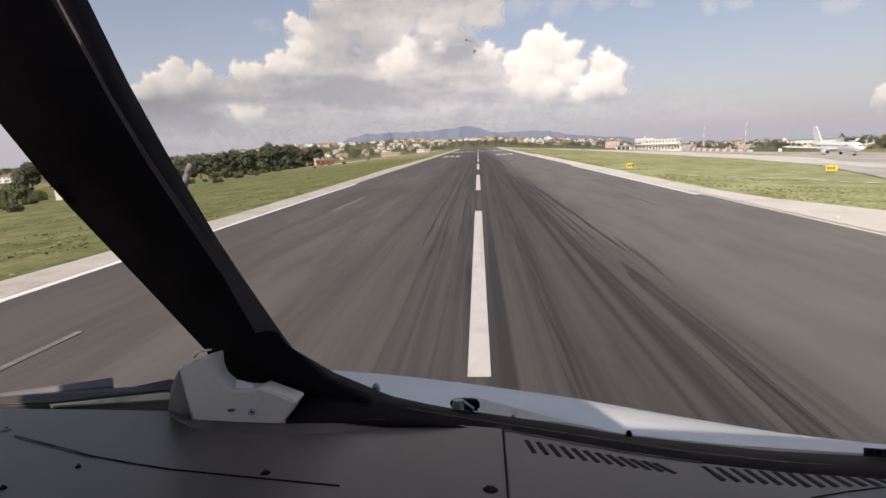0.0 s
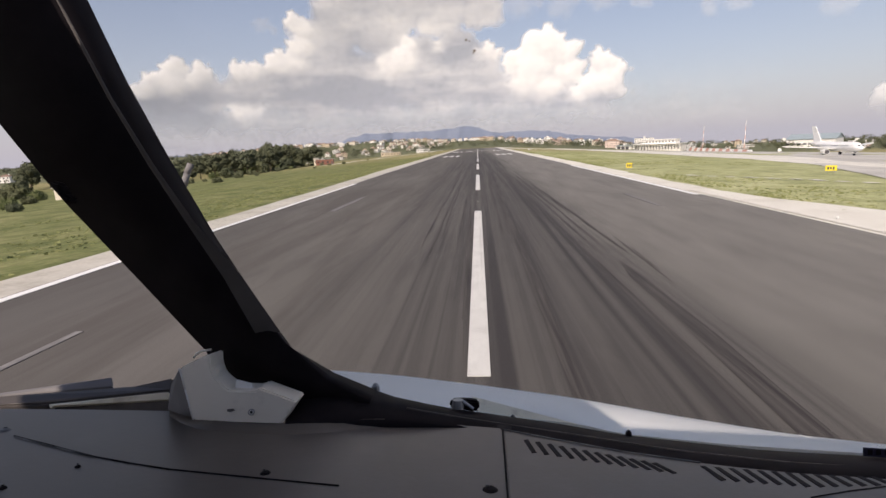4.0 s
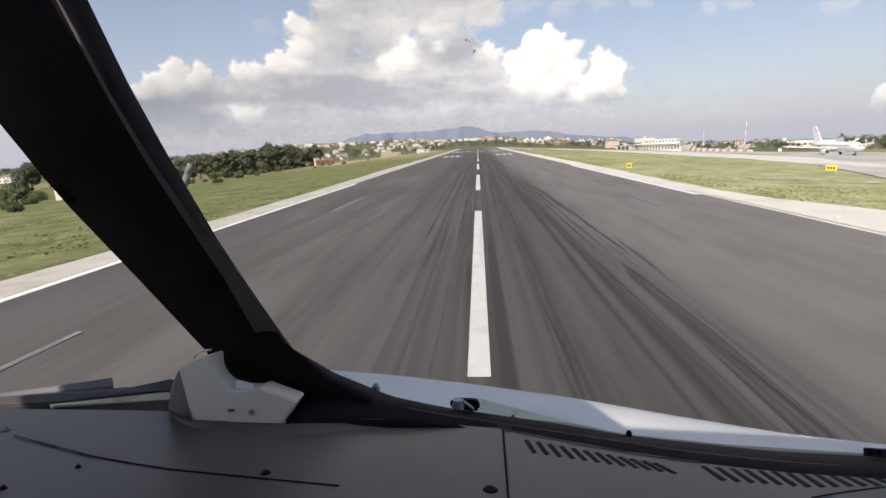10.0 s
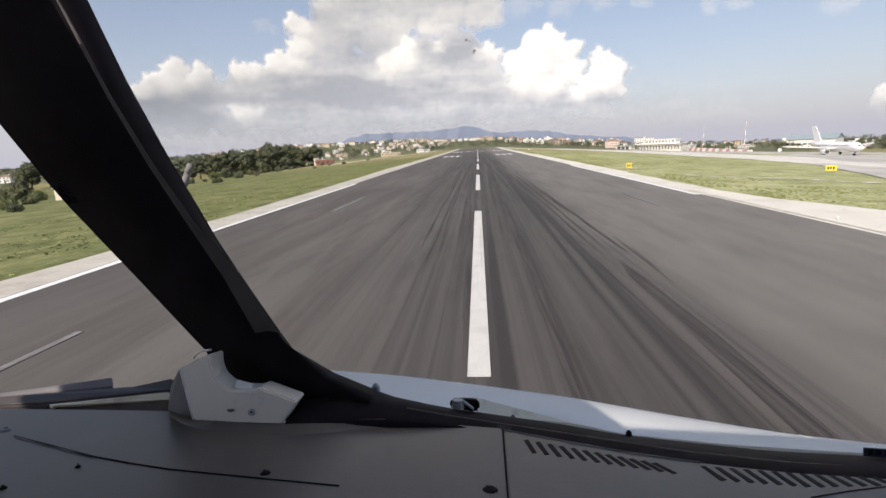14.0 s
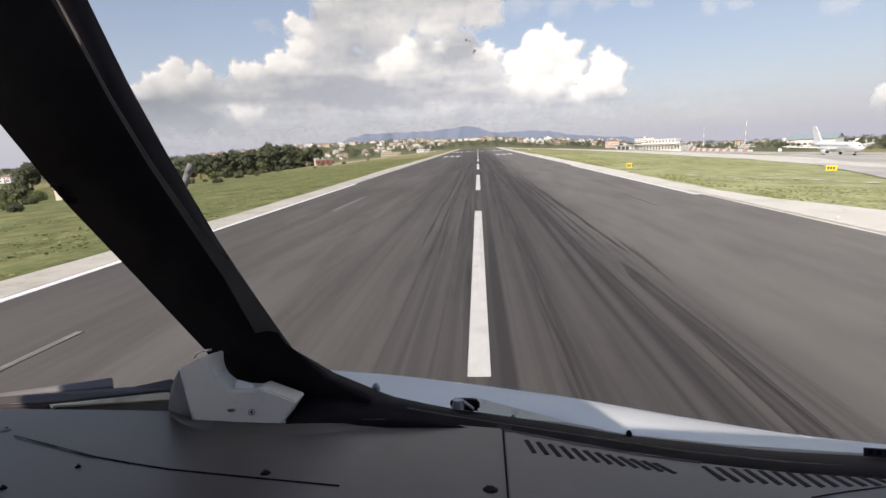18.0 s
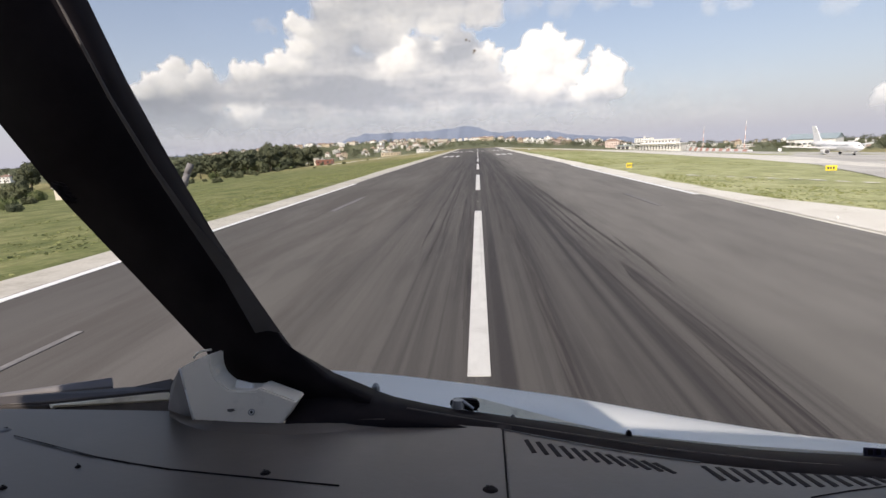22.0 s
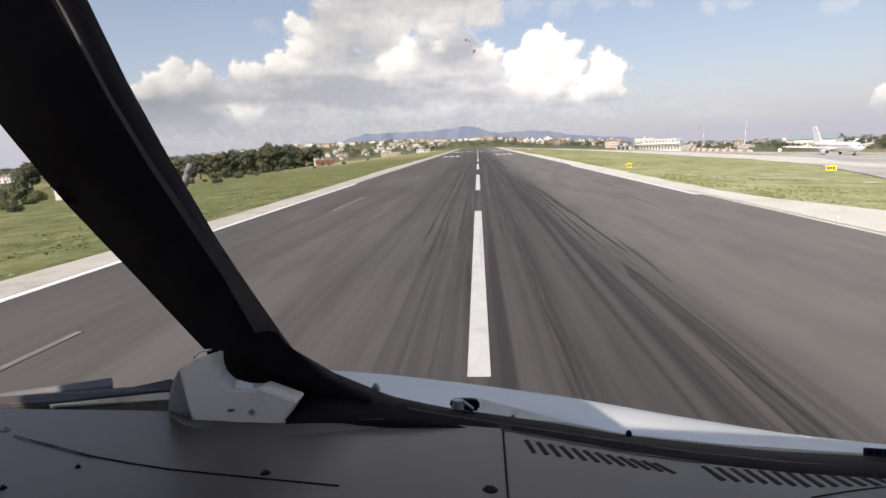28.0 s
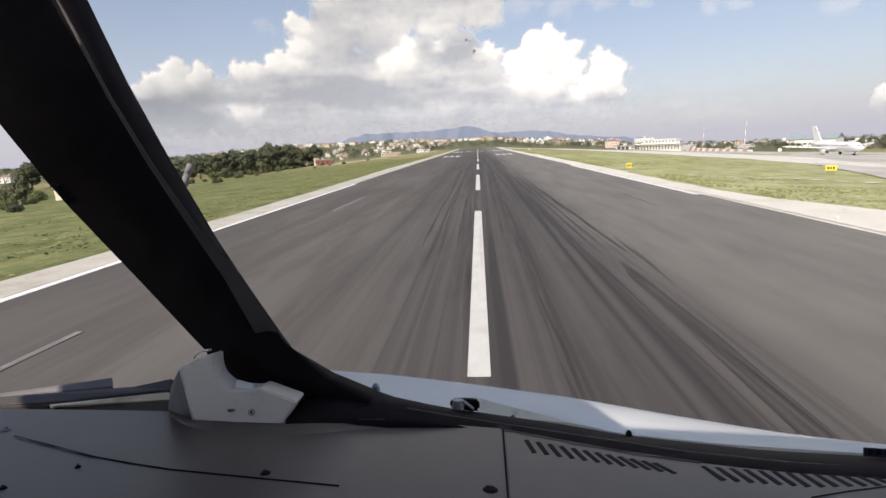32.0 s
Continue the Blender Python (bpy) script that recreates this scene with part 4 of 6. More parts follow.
for k in range(9):
    paving("soil_track", steps(1249 + k * 1.6, 1250.2 + k * 1.6 + (k % 3) * 0.4, 0.4), lambda y, k=k: 46.5 - k * 1.9 + 0.4 * fbm(y, k), lambda y, k=k: 48.0 - k * 1.9 + 0.5 * fbm(y, k + 5.0), PALE_CONCRETE, "bare pale soil strip in the grass", 0.06, "track")
paving("apron", steps(1188, 1800, 8), lambda y: 81 + 1.2 * fbm(y * 0.05, 1.0), lambda y: 94.0 + 20 * smooth01(1310, 1370, y), PALE_CONCRETE, "pale concrete strip along the apron's edge", 0.06)
paving("apron", steps(1190, 1790, 10), lambda y: 94.0 + 20 * smooth01(1310, 1370, y), lambda y: 350.0, APRON, "wide grey concrete apron with parked airliners", 0.05)
paving("taxiway", steps(1560, 1790, 6), lambda y: 82 - 60 * smooth01(1590, 1720, y), lambda y: 98 - 58 * smooth01(1600, 1745, y), PALE_CONCRETE, "pale concrete taxiway joining the runway's end", 0.08, "taxiway")
paving("road", steps(1555, 1860, 6), lambda y: -132 + 0.24 * (y - 1555), lambda y: -120 + 0.24 * (y - 1555), PALE_CONCRETE, "pale concrete perimeter road beside the runway", 0.08, "road")
paving("soil_track", steps(846, 900, 4), lambda y: 70 - (y - 846) * 0.05, lambda y: 74.5 - (y - 846) * 0.05 + 0.8 * fbm(y * 0.2, 3.0), PALE_CONCRETE, "bare pale strip of rubble in the grass", 0.12, "track")
paving("soil_track", steps(1095, 1150, 4), lambda y: -31 - 0.05 * (y - 1095) + 2 * fbm(y * 0.1, 2.0), lambda y: -24.2, PALE_CONCRETE, "broken pale concrete patch beside the shoulder", 0.08, "track")


def floor_at(x, y):
    return ground_z(x, y)


def banded_mast(x, y, h, name="light_mast", lamps=True):
    ob = thing(name, (x, y, floor_at(x, y)), 0, "tall lattice-slim mast painted in red and white bands", "mast", "masts on the apron")
    n = 7
    for i in range(n):
        a, b = h * i / n, h * (i + 1) / n
        part("mast_section", rodded((0, 0, a), (0, 0, b), 0.44 - 0.03 * i, 0.41 - 0.03 * i, 8), RED_PAINT if i % 2 else WHITE_PAINT, ob)
    if lamps:
        part("platform", boxed(-1.9, 1.9, -0.6, 0.6, h, h + 0.35, bevel=0.05), STEEL, ob)
        for k in range(4):
            part("floodlight", boxed(-1.75 + k * 1.0, -1.05 + k * 1.0, -0.9, -0.3, h + 0.35, h + 1.1, bevel=0.08), STEEL, ob)
    else:
        part("tip", rodded((0, 0, h), (0, 0, h + 2.0), 0.12, 0.05, 6), STEEL, ob)
    return ob


banded_mast(355, 1358, 38)
banded_mast(335, 1603, 38)
banded_mast(263, 1780, 29, "obstacle_mast", False)
banded_mast(272, 1708, 31, "obstacle_mast", False)


def window_at(parent, x, y, z, w, h, axis, depth=0.12, frame_mat=None):
    """A framed pane let into a wall; axis: the way the wall faces (+-1 for x, +-2 for y)."""
    s = 1 if axis > 0 else -1
    if abs(axis) == 1:
        a = (x - depth, x + depth * 0.4) if s > 0 else (x - depth * 0.4, x + depth)
        return part("window", boxed(a[0], a[1], y - w / 2, y + w / 2, z, z + h), frame_mat or PANE, parent)
    a = (y - depth, y + depth * 0.4) if s > 0 else (y - depth * 0.4, y + depth)
    return part("window", boxed(x - w / 2, x + w / 2, a[0], a[1], z, z + h), frame_mat or PANE, parent)


def control_tower():
    x, y = 368, 1602
    ob = thing("control_tower", (x, y, floor_at(x, y)), 20, "pale concrete control tower with a dark glazed cab", "tower")
    part("shaft", rodded((0, 0, -0.5), (0, 0, 20), 4.0, 3.2, 12), GREY_WALL, ob)
    part("gallery", rodded((0, 0, 20), (0, 0, 22.2), 3.4, 6.2, 12), WHITE_WALL, ob)
    part("balcony", rodded((0, 0, 22.2), (0, 0, 22.8), 6.6, 6.6, 12), WHITE_WALL, ob)
    part("cab_glass", rodded((0, 0, 22.8), (0, 0, 26.0), 4.6, 5.6, 8), PANE, ob)
    part("cab_roof", rodded((0, 0, 26.0), (0, 0, 27.0), 6.0, 5.4, 12), WHITE_WALL, ob)
    part("aerial", rodded((1, 0, 27.0), (1, 0, 31.0), 0.12, 0.06, 6), STEEL, ob)
    for k in range(5):
        part("shaft_window", boxed(-0.5, 0.5, -4.1, -3.2, 2.5 + k * 3.4, 4.2 + k * 3.4), PANE, ob)


control_tower()


def terminal():
    """Long white two-storey building with a glazed front and a dark oversailing roof."""
    ob = thing("terminal_building", (408, 1503, floor_at(400, 1503)), math.degrees(math.atan2(-165, 65)), "long white airport terminal with dark windows under a wide dark roof", "building")
    L = 92
    part("wall", boxed(-L, L, 0, 34, -1, 8.5), WHITE_WALL, ob)
    part("upper_wall", boxed(-8, L - 4, 6, 30, 8.5, 13.0), GREY_WALL, ob)
    part("roof", boxed(-14, L + 4, -5, 38, 13.0, 14.2, bevel=0.2), DARK_ROOF, ob)
    part("low_roof", boxed(-L - 1, -14, -1.5, 35, 8.5, 9.1, bevel=0.1), WHITE_PAINT, ob)
    part("canopy", boxed(-L, L, -7, 0, 4.6, 5.1, bevel=0.1), WHITE_PAINT, ob)
    for i in range(23):
        u = -L + 4 + i * 8
        part("canopy_post", rodded((u, -6.5, -1), (u, -6.5, 4.6), 0.25, seg=8), WHITE_PAINT, ob)
        window_at(ob, u, 0, 0.3, 5.6, 3.4, -2)
        window_at(ob, u, 0, 5.5, 5.6, 2.0, -2)
        if u > -6:
            window_at(ob, u, 6, 9.6, 6.2, 2.2, -2)


terminal()


def hangar():
    ob = thing("hangar", (506, 1962, floor_at(506, 1962)), -46, "large hangar with a blue-grey gabled sheet roof", "hangar")
    w, d, h, top = 30, 22, 12, 19
    part("wall", boxed(-w, w, -d, d, -2, h), WHITE_WALL, ob)
    for s in (-1, 1):
        bm = bmesh.new()
        q = [bm.verts.new(v) for v in ((-w - 1, s * (d + 1.5), h - 0.2), (w + 1, s * (d + 1.5), h - 0.2), (w + 1, 0, top), (-w - 1, 0, top))]
        f = bm.faces.new(q)
        g = bmesh.ops.extrude_face_region(bm, geom=[f])
        bmesh.ops.translate(bm, vec=(0, 0, 0.4), verts=[v for v in g["geom"] if isinstance(v, bmesh.types.BMVert)])
        part("roof_slope", bm, BLUE_ROOF, ob)
    for s in (-1, 1):
        bm = bmesh.new()
        f = bm.faces.new([bm.verts.new(v) for v in ((s * w, -d, h - 0.1), (s * w, d, h - 0.1), (s * w, 0, top))])
        g = bmesh.ops.extrude_face_region(bm, geom=[f])
        bmesh.ops.translate(bm, vec=(-0.4 * s, 0, 0), verts=[v for v in g["geom"] if isinstance(v, bmesh.types.BMVert)])
        part("gable", bm, BLUE_ROOF, ob)
    for k in range(9):
        window_at(ob, -28 + k * 7, -d, 4.0, 4.8, 3.0, -2)
    part("hangar_door", boxed(-w - 0.3, -w, -14, 14, -0.5, 9.0), STEEL, ob)


hangar()


def blast_fence():
    ob = thing("blast_fence", (266, 1756, floor_at(266, 1756)), 90 + math.degrees(math.atan2(14, 132)) * -1, "row of sloping fence panels painted alternately red and white", "fence")
    for i in range(19):
        u = -95 + i * 10
        bm = bmesh.new()
        r = [(0, 0), (2.6, 0), (1.1, 4.2), (0.7, 4.2)]
        vs = [[bm.verts.new((u + e * 9.7, v, z)) for v, z in r] for e in (0, 1)]
        for k in range(4):
            bm.faces.new((vs[0][k], vs[0][(k + 1) % 4], vs[1][(k + 1) % 4], vs[1][k]))
        bm.faces.new(vs[0][::-1])
        bm.faces.new(vs[1])
        bmesh.ops.recalc_face_normals(bm, faces=bm.faces)
        part("panel", bm, RED_PAINT if i % 2 else WHITE_PAINT, ob)


blast_fence()


def pavilion():
    ob = thing("pavilion", (229, 1836, floor_at(222, 1836)), -44, "white two-storey building with a colonnaded front and flat roofs", "building")
    part("wall", boxed(-30, 30, 4, 22, -2, 7.2), WHITE_WALL, ob)
    part("upper_wall", boxed(-17, 22, 7, 20, 7.8, 12.6), WHITE_WALL, ob)
    part("roof", boxed(-31, 31, -0.6, 23, 7.2, 7.9, bevel=0.08), WHITE_PAINT, ob)
    part("upper_roof", boxed(-18, 23, 5.5, 21, 12.6, 13.3, bevel=0.08), WHITE_PAINT, ob)
    for i in range(16):
        u = -29.4 + i * 3.92
        part("column", boxed(u - 0.4, u + 0.4, 0.2, 1.0, -2, 7.2, bevel=0.04), WHITE_PAINT, ob)
        if i < 15:
            window_at(ob, u + 2.0, 4, 0.4, 2.7, 4.6, -2)
    for i in range(9):
        window_at(ob, -15 + i * 4.2, 7, 9.2, 2.0, 2.0, -2)
    shed = thing("garage", (197, 1871, floor_at(197, 1871)), -44, "low garage with a pale blue roof and a dark opening", "garage")
    part("wall", boxed(-11, 11, 3, 14, -2, 4.6), WHITE_WALL, shed)
    part("roof", boxed(-11.6, 11.6, 1.5, 14.6, 4.6, 5.2, bevel=0.06), BLUE_ROOF, shed)
    for i in range(3):
        part("doorway", boxed(-8.5 + i * 6, -4.0 + i * 6, 2.85, 3.1, -1.5, 3.4), DARK_ROOF, shed)


pavilion()


def airliner(x, y, turn, fin_mat, label):
    """A twin-jet: nose towards local -x."""
    ob = thing("airliner", (x, y, floor_at(x, y)), turn, label, "aircraft", "airliners parked on the apron")
    prof = [(-17.5, 0.15, 3.0), (-17.0, 0.75, 3.05), (-15.8, 1.35, 3.2), (-14, 1.8, 3.4), (-12, 1.9, 3.5), (8, 1.9, 3.5), (11, 1.6, 3.8), (14, 1.0, 4.3), (17.4, 0.35, 4.7)]
    bm = bmesh.new()
    rings = []
    for u, r, z in prof:
        rings.append([bm.verts.new((u, r * math.cos(a), z + r * math.sin(a))) for a in [2 * math.pi * k / 16 for k in range(16)]])
    for a, b in zip(rings, rings[1:]):
        for k in range(16):
            bm.faces.new((a[k], a[(k + 1) % 16], b[(k + 1) % 16], b[k]))
    bm.faces.new(rings[0][::-1])
    bm.faces.new(rings[-1])
    bmesh.ops.recalc_face_normals(bm, faces=bm.faces)
    body = part("fuselage", bm, SKIN, ob, smooth=True)
    for s in (-1, 1):
        for name, pts, th, m in (("wing", [(-4.5, s * 1.6, 2.6), (3.0, s * 1.6, 2.6), (6.2, s * 17, 3.9), (4.6, s * 17, 3.9)], 0.35, SKIN), ("tailplane", [(11.5, s * 0.7, 4.6), (15.5, s * 0.7, 4.6), (17.0, s * 6.5, 5.0), (15.3, s * 6.5, 5.0)], 0.2, SKIN)):
            bm = bmesh.new()
            f = bm.faces.new([bm.verts.new(p) for p in pts])
            g = bmesh.ops.extrude_face_region(bm, geom=[f])
            bmesh.ops.translate(bm, vec=(0, 0, th), verts=[v for v in g["geom"] if isinstance(v, bmesh.types.BMVert)])
            bmesh.ops.recalc_face_normals(bm, faces=bm.faces)
            part(name, bm, m, ob)
        bm = bmesh.new()
        rod(bm, (-4.6, s * 5.2, 1.55), (-1.0, s * 5.2, 1.7), 1.05, 0.75, 14)
        eng = part("engine", bm, SKIN, ob)
        part("intake", rodded((-4.72, s * 5.2, 1.55), (-4.55, s * 5.2, 1.55), 0.85, seg=14), DARK_ROOF, eng)
        part("main_wheel", rodded((1.2, s * 2.6, 0.55), (1.2, s * 3.3, 0.55), 0.55, seg=12), TYRE, ob)
        part("gear_leg", rodded((1.2, s * 2.9, 0.5), (1.2, s * 2.6, 2.6), 0.14, seg=8), STEEL, ob)
        for k in range(22):
            part("cabin_window", boxed(-11.5 + k, -11.2 + k, min(s * 1.82, s * 1.93), max(s * 1.82, s * 1.93), 3.75, 4.2), PANE, body)
    bm = bmesh.new()
    f = bm.faces.new([bm.verts.new(p) for p in ((9.5, -0.18, 5.2), (15.6, -0.18, 5.4), (18.2, -0.18, 12.2), (15.6, -0.18, 12.2))])
    g = bmesh.ops.extrude_face_region(bm, geom=[f])
    bmesh.ops.translate(bm, vec=(0, 0.36, 0), verts=[v for v in g["geom"] if isinstance(v, bmesh.types.BMVert)])
    bmesh.ops.recalc_face_normals(bm, faces=bm.faces)
    part("fin", bm, fin_mat, ob)
    part("flight_deck_window", boxed(-16.6, -15.9, -0.9, 0.9, 3.75, 4.25), PANE, body)
    part("nose_wheel", rodded((-13, -0.3, 0.42), (-13, 0.3, 0.42), 0.42, seg=12), TYRE, ob)
    part("nose_leg", rodded((-13, 0, 0.4), (-13, 0, 2.2), 0.12, seg=8), STEEL, ob)
    return ob


airliner(149.5, 1404, 84, SKIN, "white twin-jet airliner with a plain fin parked on the apron")
airliner(302, 1482, 128, SKIN, "white twin-jet airliner standing before the terminal")
airliner(334, 1424, 128, SKIN, "white twin-jet airliner standing nose to the terminal")
airliner(318, 1530, 132, BLUE_SKIN, "white twin-jet airliner with a blue fin beside the tower")


def van(x, y, turn, m, label):
    ob = thing("service_van", (x, y, floor_at(x, y) + 0.05), turn, label, "van", "service vehicles on the apron")
    part("body", boxed(-2.6, 2.6, -1.0, 1.0, 0.45, 1.3, bevel=0.12), m, ob)
    part("cabin", boxed(-2.5, 1.7, -0.95, 0.95, 1.3, 2.3, bevel=0.18), m, ob)
    part("windscreen", boxed(1.55, 1.8, -0.8, 0.8, 1.4, 2.05), PANE, ob)
    for s in (-1, 1):
        part("side_window", boxed(-1.6, 1.2, min(s * 0.9, s * 0.98), max(s * 0.9, s * 0.98), 1.45, 2.05), PANE, ob)
        for u in (-1.6, 1.6):
            part("wheel", rodded((u, s * 0.75, 0.4), (u, s * 1.02, 0.4), 0.4, seg=12), TYRE, ob)


for x, y, a, m, l in ((236, 1420, 20, WHITE_PAINT, "white service van on the apron"), (262, 1400, 100, YELLOW_PAINT, "yellow service van on the apron"), (196, 1520, 60, WHITE_PAINT, "white service van on the apron"),
                      (280, 1440, 150, WHITE_PAINT, "white service van on the apron"), (250, 1540, 10, WHITE_PAINT, "white service van on the apron"), (300, 1395, 70, YELLOW_PAINT, "yellow service van on the apron")):
    van(x, y, a, m, l)


def guidance_sign(x, y, turn, w):
    ob = thing("guidance_sign", (x, y, floor_at(x, y)), turn, "low yellow airfield sign on short steel legs in the grass", "sign", "airfield signs")
    part("panel", boxed(-w / 2, w / 2, -0.15, 0.15, 0.30, 1.15, bevel=0.03), YELLOW_PAINT, ob)
    for u in (-w * 0.35, w * 0.35):
        part("leg", rodded((u, 0, -0.3), (u, 0, 0.36), 0.06, seg=8), STEEL, ob)
    for k in range(3):
        part("letter_bar", boxed(-w * 0.36 + k * 0.36, -w * 0.36 + k * 0.36 + 0.24, -0.165, -0.15, 0.5, 0.95), DARK_ROOF, ob)


guidance_sign(29.4, 1054, -14, 2.2)
guidance_sign(57.3, 1271, -24, 1.5)
guidance_sign(60, 1176, -20, 2.2)
guidance_sign(27.7, 1279, -14, 1.0)


def edge_light(x, y):
    ob = thing("edge_light", (x, y, -0.05), 0, "small runway edge light on a short stem", "light", "lights along the runway's edge")
    part("stem", rodded((0, 0, 0), (0, 0, 0.14), 0.05, seg=8), STEEL, ob)
    part("lens", rodded((0, 0, 0.14), (0, 0, 0.26), 0.07, 0.05, 8), WHITE_PAINT, ob)


for i in range(0, 31):
    for s in (-1, 1):
        edge_light(s * (HALF + 1.9), -40 + i * 60.0)

# ---- houses ----
def hip_roof(bm, w, d, z, rise, over=0.5):
    a, b = w / 2 + over, d / 2 + over
    r = max(a - b, 0.0)
    lo = [bm.verts.new(p) for p in ((-a, -b, z), (a, -b, z), (a, b, z), (-a, b, z))]
    hi = [bm.verts.new((-r, 0, z + rise)), bm.verts.new((r + 0.01, 0, z + rise))]
    for q in ((lo[0], lo[1], hi[1], hi[0]), (lo[1], lo[2], hi[1]), (lo[2], lo[3], hi[0], hi[1]), (lo[3], lo[0], hi[0]), (lo[3], lo[2], lo[1], lo[0])):
        bm.faces.new(q)
    return bm


def house(w, d, storeys, wall, roof, label, flat=False, spare=False):
    ob = thing("house", label=label, category="house", group="houses of the town")
    h = storeys * 3.1
    body = part("wall", boxed(-w / 2, w / 2, -d / 2, d / 2, -3.0, h), wall, ob)
    if flat:
        part("roof", boxed(-w / 2 - 0.5, w / 2 + 0.5, -d / 2 - 0.5, d / 2 + 0.5, h, h + 0.4, bevel=0.05), WHITE_PAINT, ob)
        part("stair_head", boxed(-1.5, 1.8, 0, 3.0, h + 0.4, h + 2.6), wall, ob)
        for s in range(1, storeys):
            part("balcony", boxed(-w / 2 + 0.4, w / 2 - 0.4, -d / 2 - 1.3, -d / 2, s * 3.1 - 0.2, s * 3.1 + 0.75), WHITE_PAINT, ob)
    else:
        part("roof", hip_roof(bmesh.new(), w, d, h, min(w, d) * 0.24), roof, ob)
        part("chimney", boxed(w * 0.2, w * 0.2 + 0.8, -0.4, 0.4, h, h + min(w, d) * 0.24 + 0.9), wall, ob)
    n = max(2, int(w / 3.4))
    for s in range(storeys):
        for k in range(n):
            u = -w / 2 + w * (k + 0.5) / n
            window_at(ob, u, -d / 2, s * 3.1 + 0.95, 1.2, 1.45, -2)
        for v in () if spare else (-d / 4, d / 4):
            window_at(ob, -w / 2, v, s * 3.1 + 0.95, 1.1, 1.4, -1)
            window_at(ob, w / 2, v, s * 3.1 + 0.95, 1.1, 1.4, 1)
    part("door", boxed(-0.55, 0.55, -d / 2 - 0.06, -d / 2 + 0.1, -0.1, 2.1), BARK, ob)
    return ob


HOUSES = [house(11, 9, 2, WHITE_WALL, TILE_ROOF, "white two-storey house with a terracotta hip roof"),
          house(13, 10, 2, CREAM_WALL, TILE_ROOF, "cream two-storey house with a terracotta hip roof"),
          house(10, 9, 3, OCHRE_WALL, TILE_ROOF, "ochre three-storey house with a terracotta roof"),
          house(14, 10, 3, WHITE_WALL, TILE_ROOF, "white three-storey flats with balconies and a flat roof", True),
          house(12, 10, 2, PINK_WALL, TILE_ROOF, "pink two-storey house with a terracotta roof"),
          house(9, 8, 1, CREAM_WALL, TILE_ROOF, "cream one-storey house with a terracotta roof"),
          house(15, 9, 2, GREY_WALL, TILE_ROOF, "grey two-storey house with a flat roof", True)]
HOUSES += [house(11, 9, 2, WHITE_WALL, TILE_ROOF, "small white house with a terracotta roof on the hillside", spare=True),
           house(12, 9, 2, CREAM_WALL, TILE_ROOF, "small cream house with a terracotta roof on the hillside", spare=True),
           house(10, 9, 2, OCHRE_WALL, TILE_ROOF, "small ochre house with a terracotta roof on the hillside", spare=True),
           house(13, 9, 2, WHITE_WALL, TILE_ROOF, "small white flat-roofed house on the hillside", True, True)]
SETTLED = set()


def settle(k, x, y, turn, s=1.0):
    m = Matrix.Translation(Vector((x, y, ground_z(x, y) + 0.3)) * K) @ pose(0, 0, 0, 0, 0, turn) @ Matrix.Scale(s, 4)
    ob = HOUSES[k]
    if k in SETTLED:
        ob = copy_thing(ob, Matrix.Identity(4))
    SETTLED.add(k)
    ob.matrix_basis = m
    return ob


rh = random.Random(11)
taken = []


def scatter(n, xr, yr, s=(0.8, 1.15), kinds=(0, 1, 2, 3, 4, 5, 6, 0, 1)):
    done = 0
    for _ in range(n * 12):
        if done == n:
            break
        x, y = rh.uniform(*xr), rh.uniform(*yr)
        if any(abs(x - a) < 15 and abs(y - b) < 15 for a, b in taken):
            continue
        taken.append((x, y))
        settle(rh.choice(kinds), x, y, rh.uniform(-35, 35), rh.uniform(*s))
        done += 1


scatter(46, (-420, -70), (1860, 2150), s=(0.6, 0.85))
scatter(90, (-620, -60), (2150, 2600), kinds=(7, 8, 9, 10, 7, 8))
scatter(36, (60, 330), (2080, 2450), kinds=(7, 8, 10, 9, 3, 4))
scatter(22, (-50, 70), (2250, 2700), kinds=(7, 8, 9, 10))
scatter(44, (-640, -470), (150, 1700), kinds=(7, 10, 8, 7, 10))
scatter(24, (-900, -640), (500, 1700), kinds=(7, 10, 8))
scatter(9, (215, 360), (560, 1050), s=(0.6, 0.8), kinds=(1, 5, 5, 4))
scatter(16, (340, 620), (1750, 2200))
scatter(34, (300, 900), (1950, 2400), s=(0.6, 0.85), kinds=(7, 8, 10, 0, 3))

big = house(24, 14, 4, PINK_WALL, TILE_ROOF, "large pink hotel block with a terracotta roof")
big.matrix_basis = Matrix.Translation(Vector((205, 1950, ground_z(205, 1950))) * K) @ pose(0, 0, 0, 0, 0, -18) @ Matrix.Scale(0.85, 4)
tall = house(30, 14, 5, WHITE_WALL, TILE_ROOF, "five-storey white hotel with rows of balconies", True)
tall.matrix_basis = Matrix.Translation(Vector((282, 2040, ground_z(282, 2040))) * K) @ pose(0, 0, 0, 0, 0, -20)


def field_hut(x, y, turn, w, d, h, wall, label):
    ob = thing("field_hut", (x, y, ground_z(x, y)), turn, label, "hut")
    part("wall", boxed(-w / 2, w / 2, -d / 2, d / 2, -1, h), wall, ob)
    part("roof", boxed(-w / 2 - 0.6, w / 2 + 0.6, -d / 2 - 0.6, d / 2 + 0.6, h, h + 0.4, bevel=0.05), GREY_WALL, ob)
    for k in range(int(w / 4)):
        window_at(ob, -w / 2 + 2 + k * 4, -d / 2, h * 0.35, 1.6, h * 0.3, -2)
    part("doorway", boxed(w / 2 - 1.8, w / 2 - 0.7, -d / 2 - 0.05, -d / 2 + 0.1, -0.2, h * 0.62), DARK_ROOF, ob)
    return ob


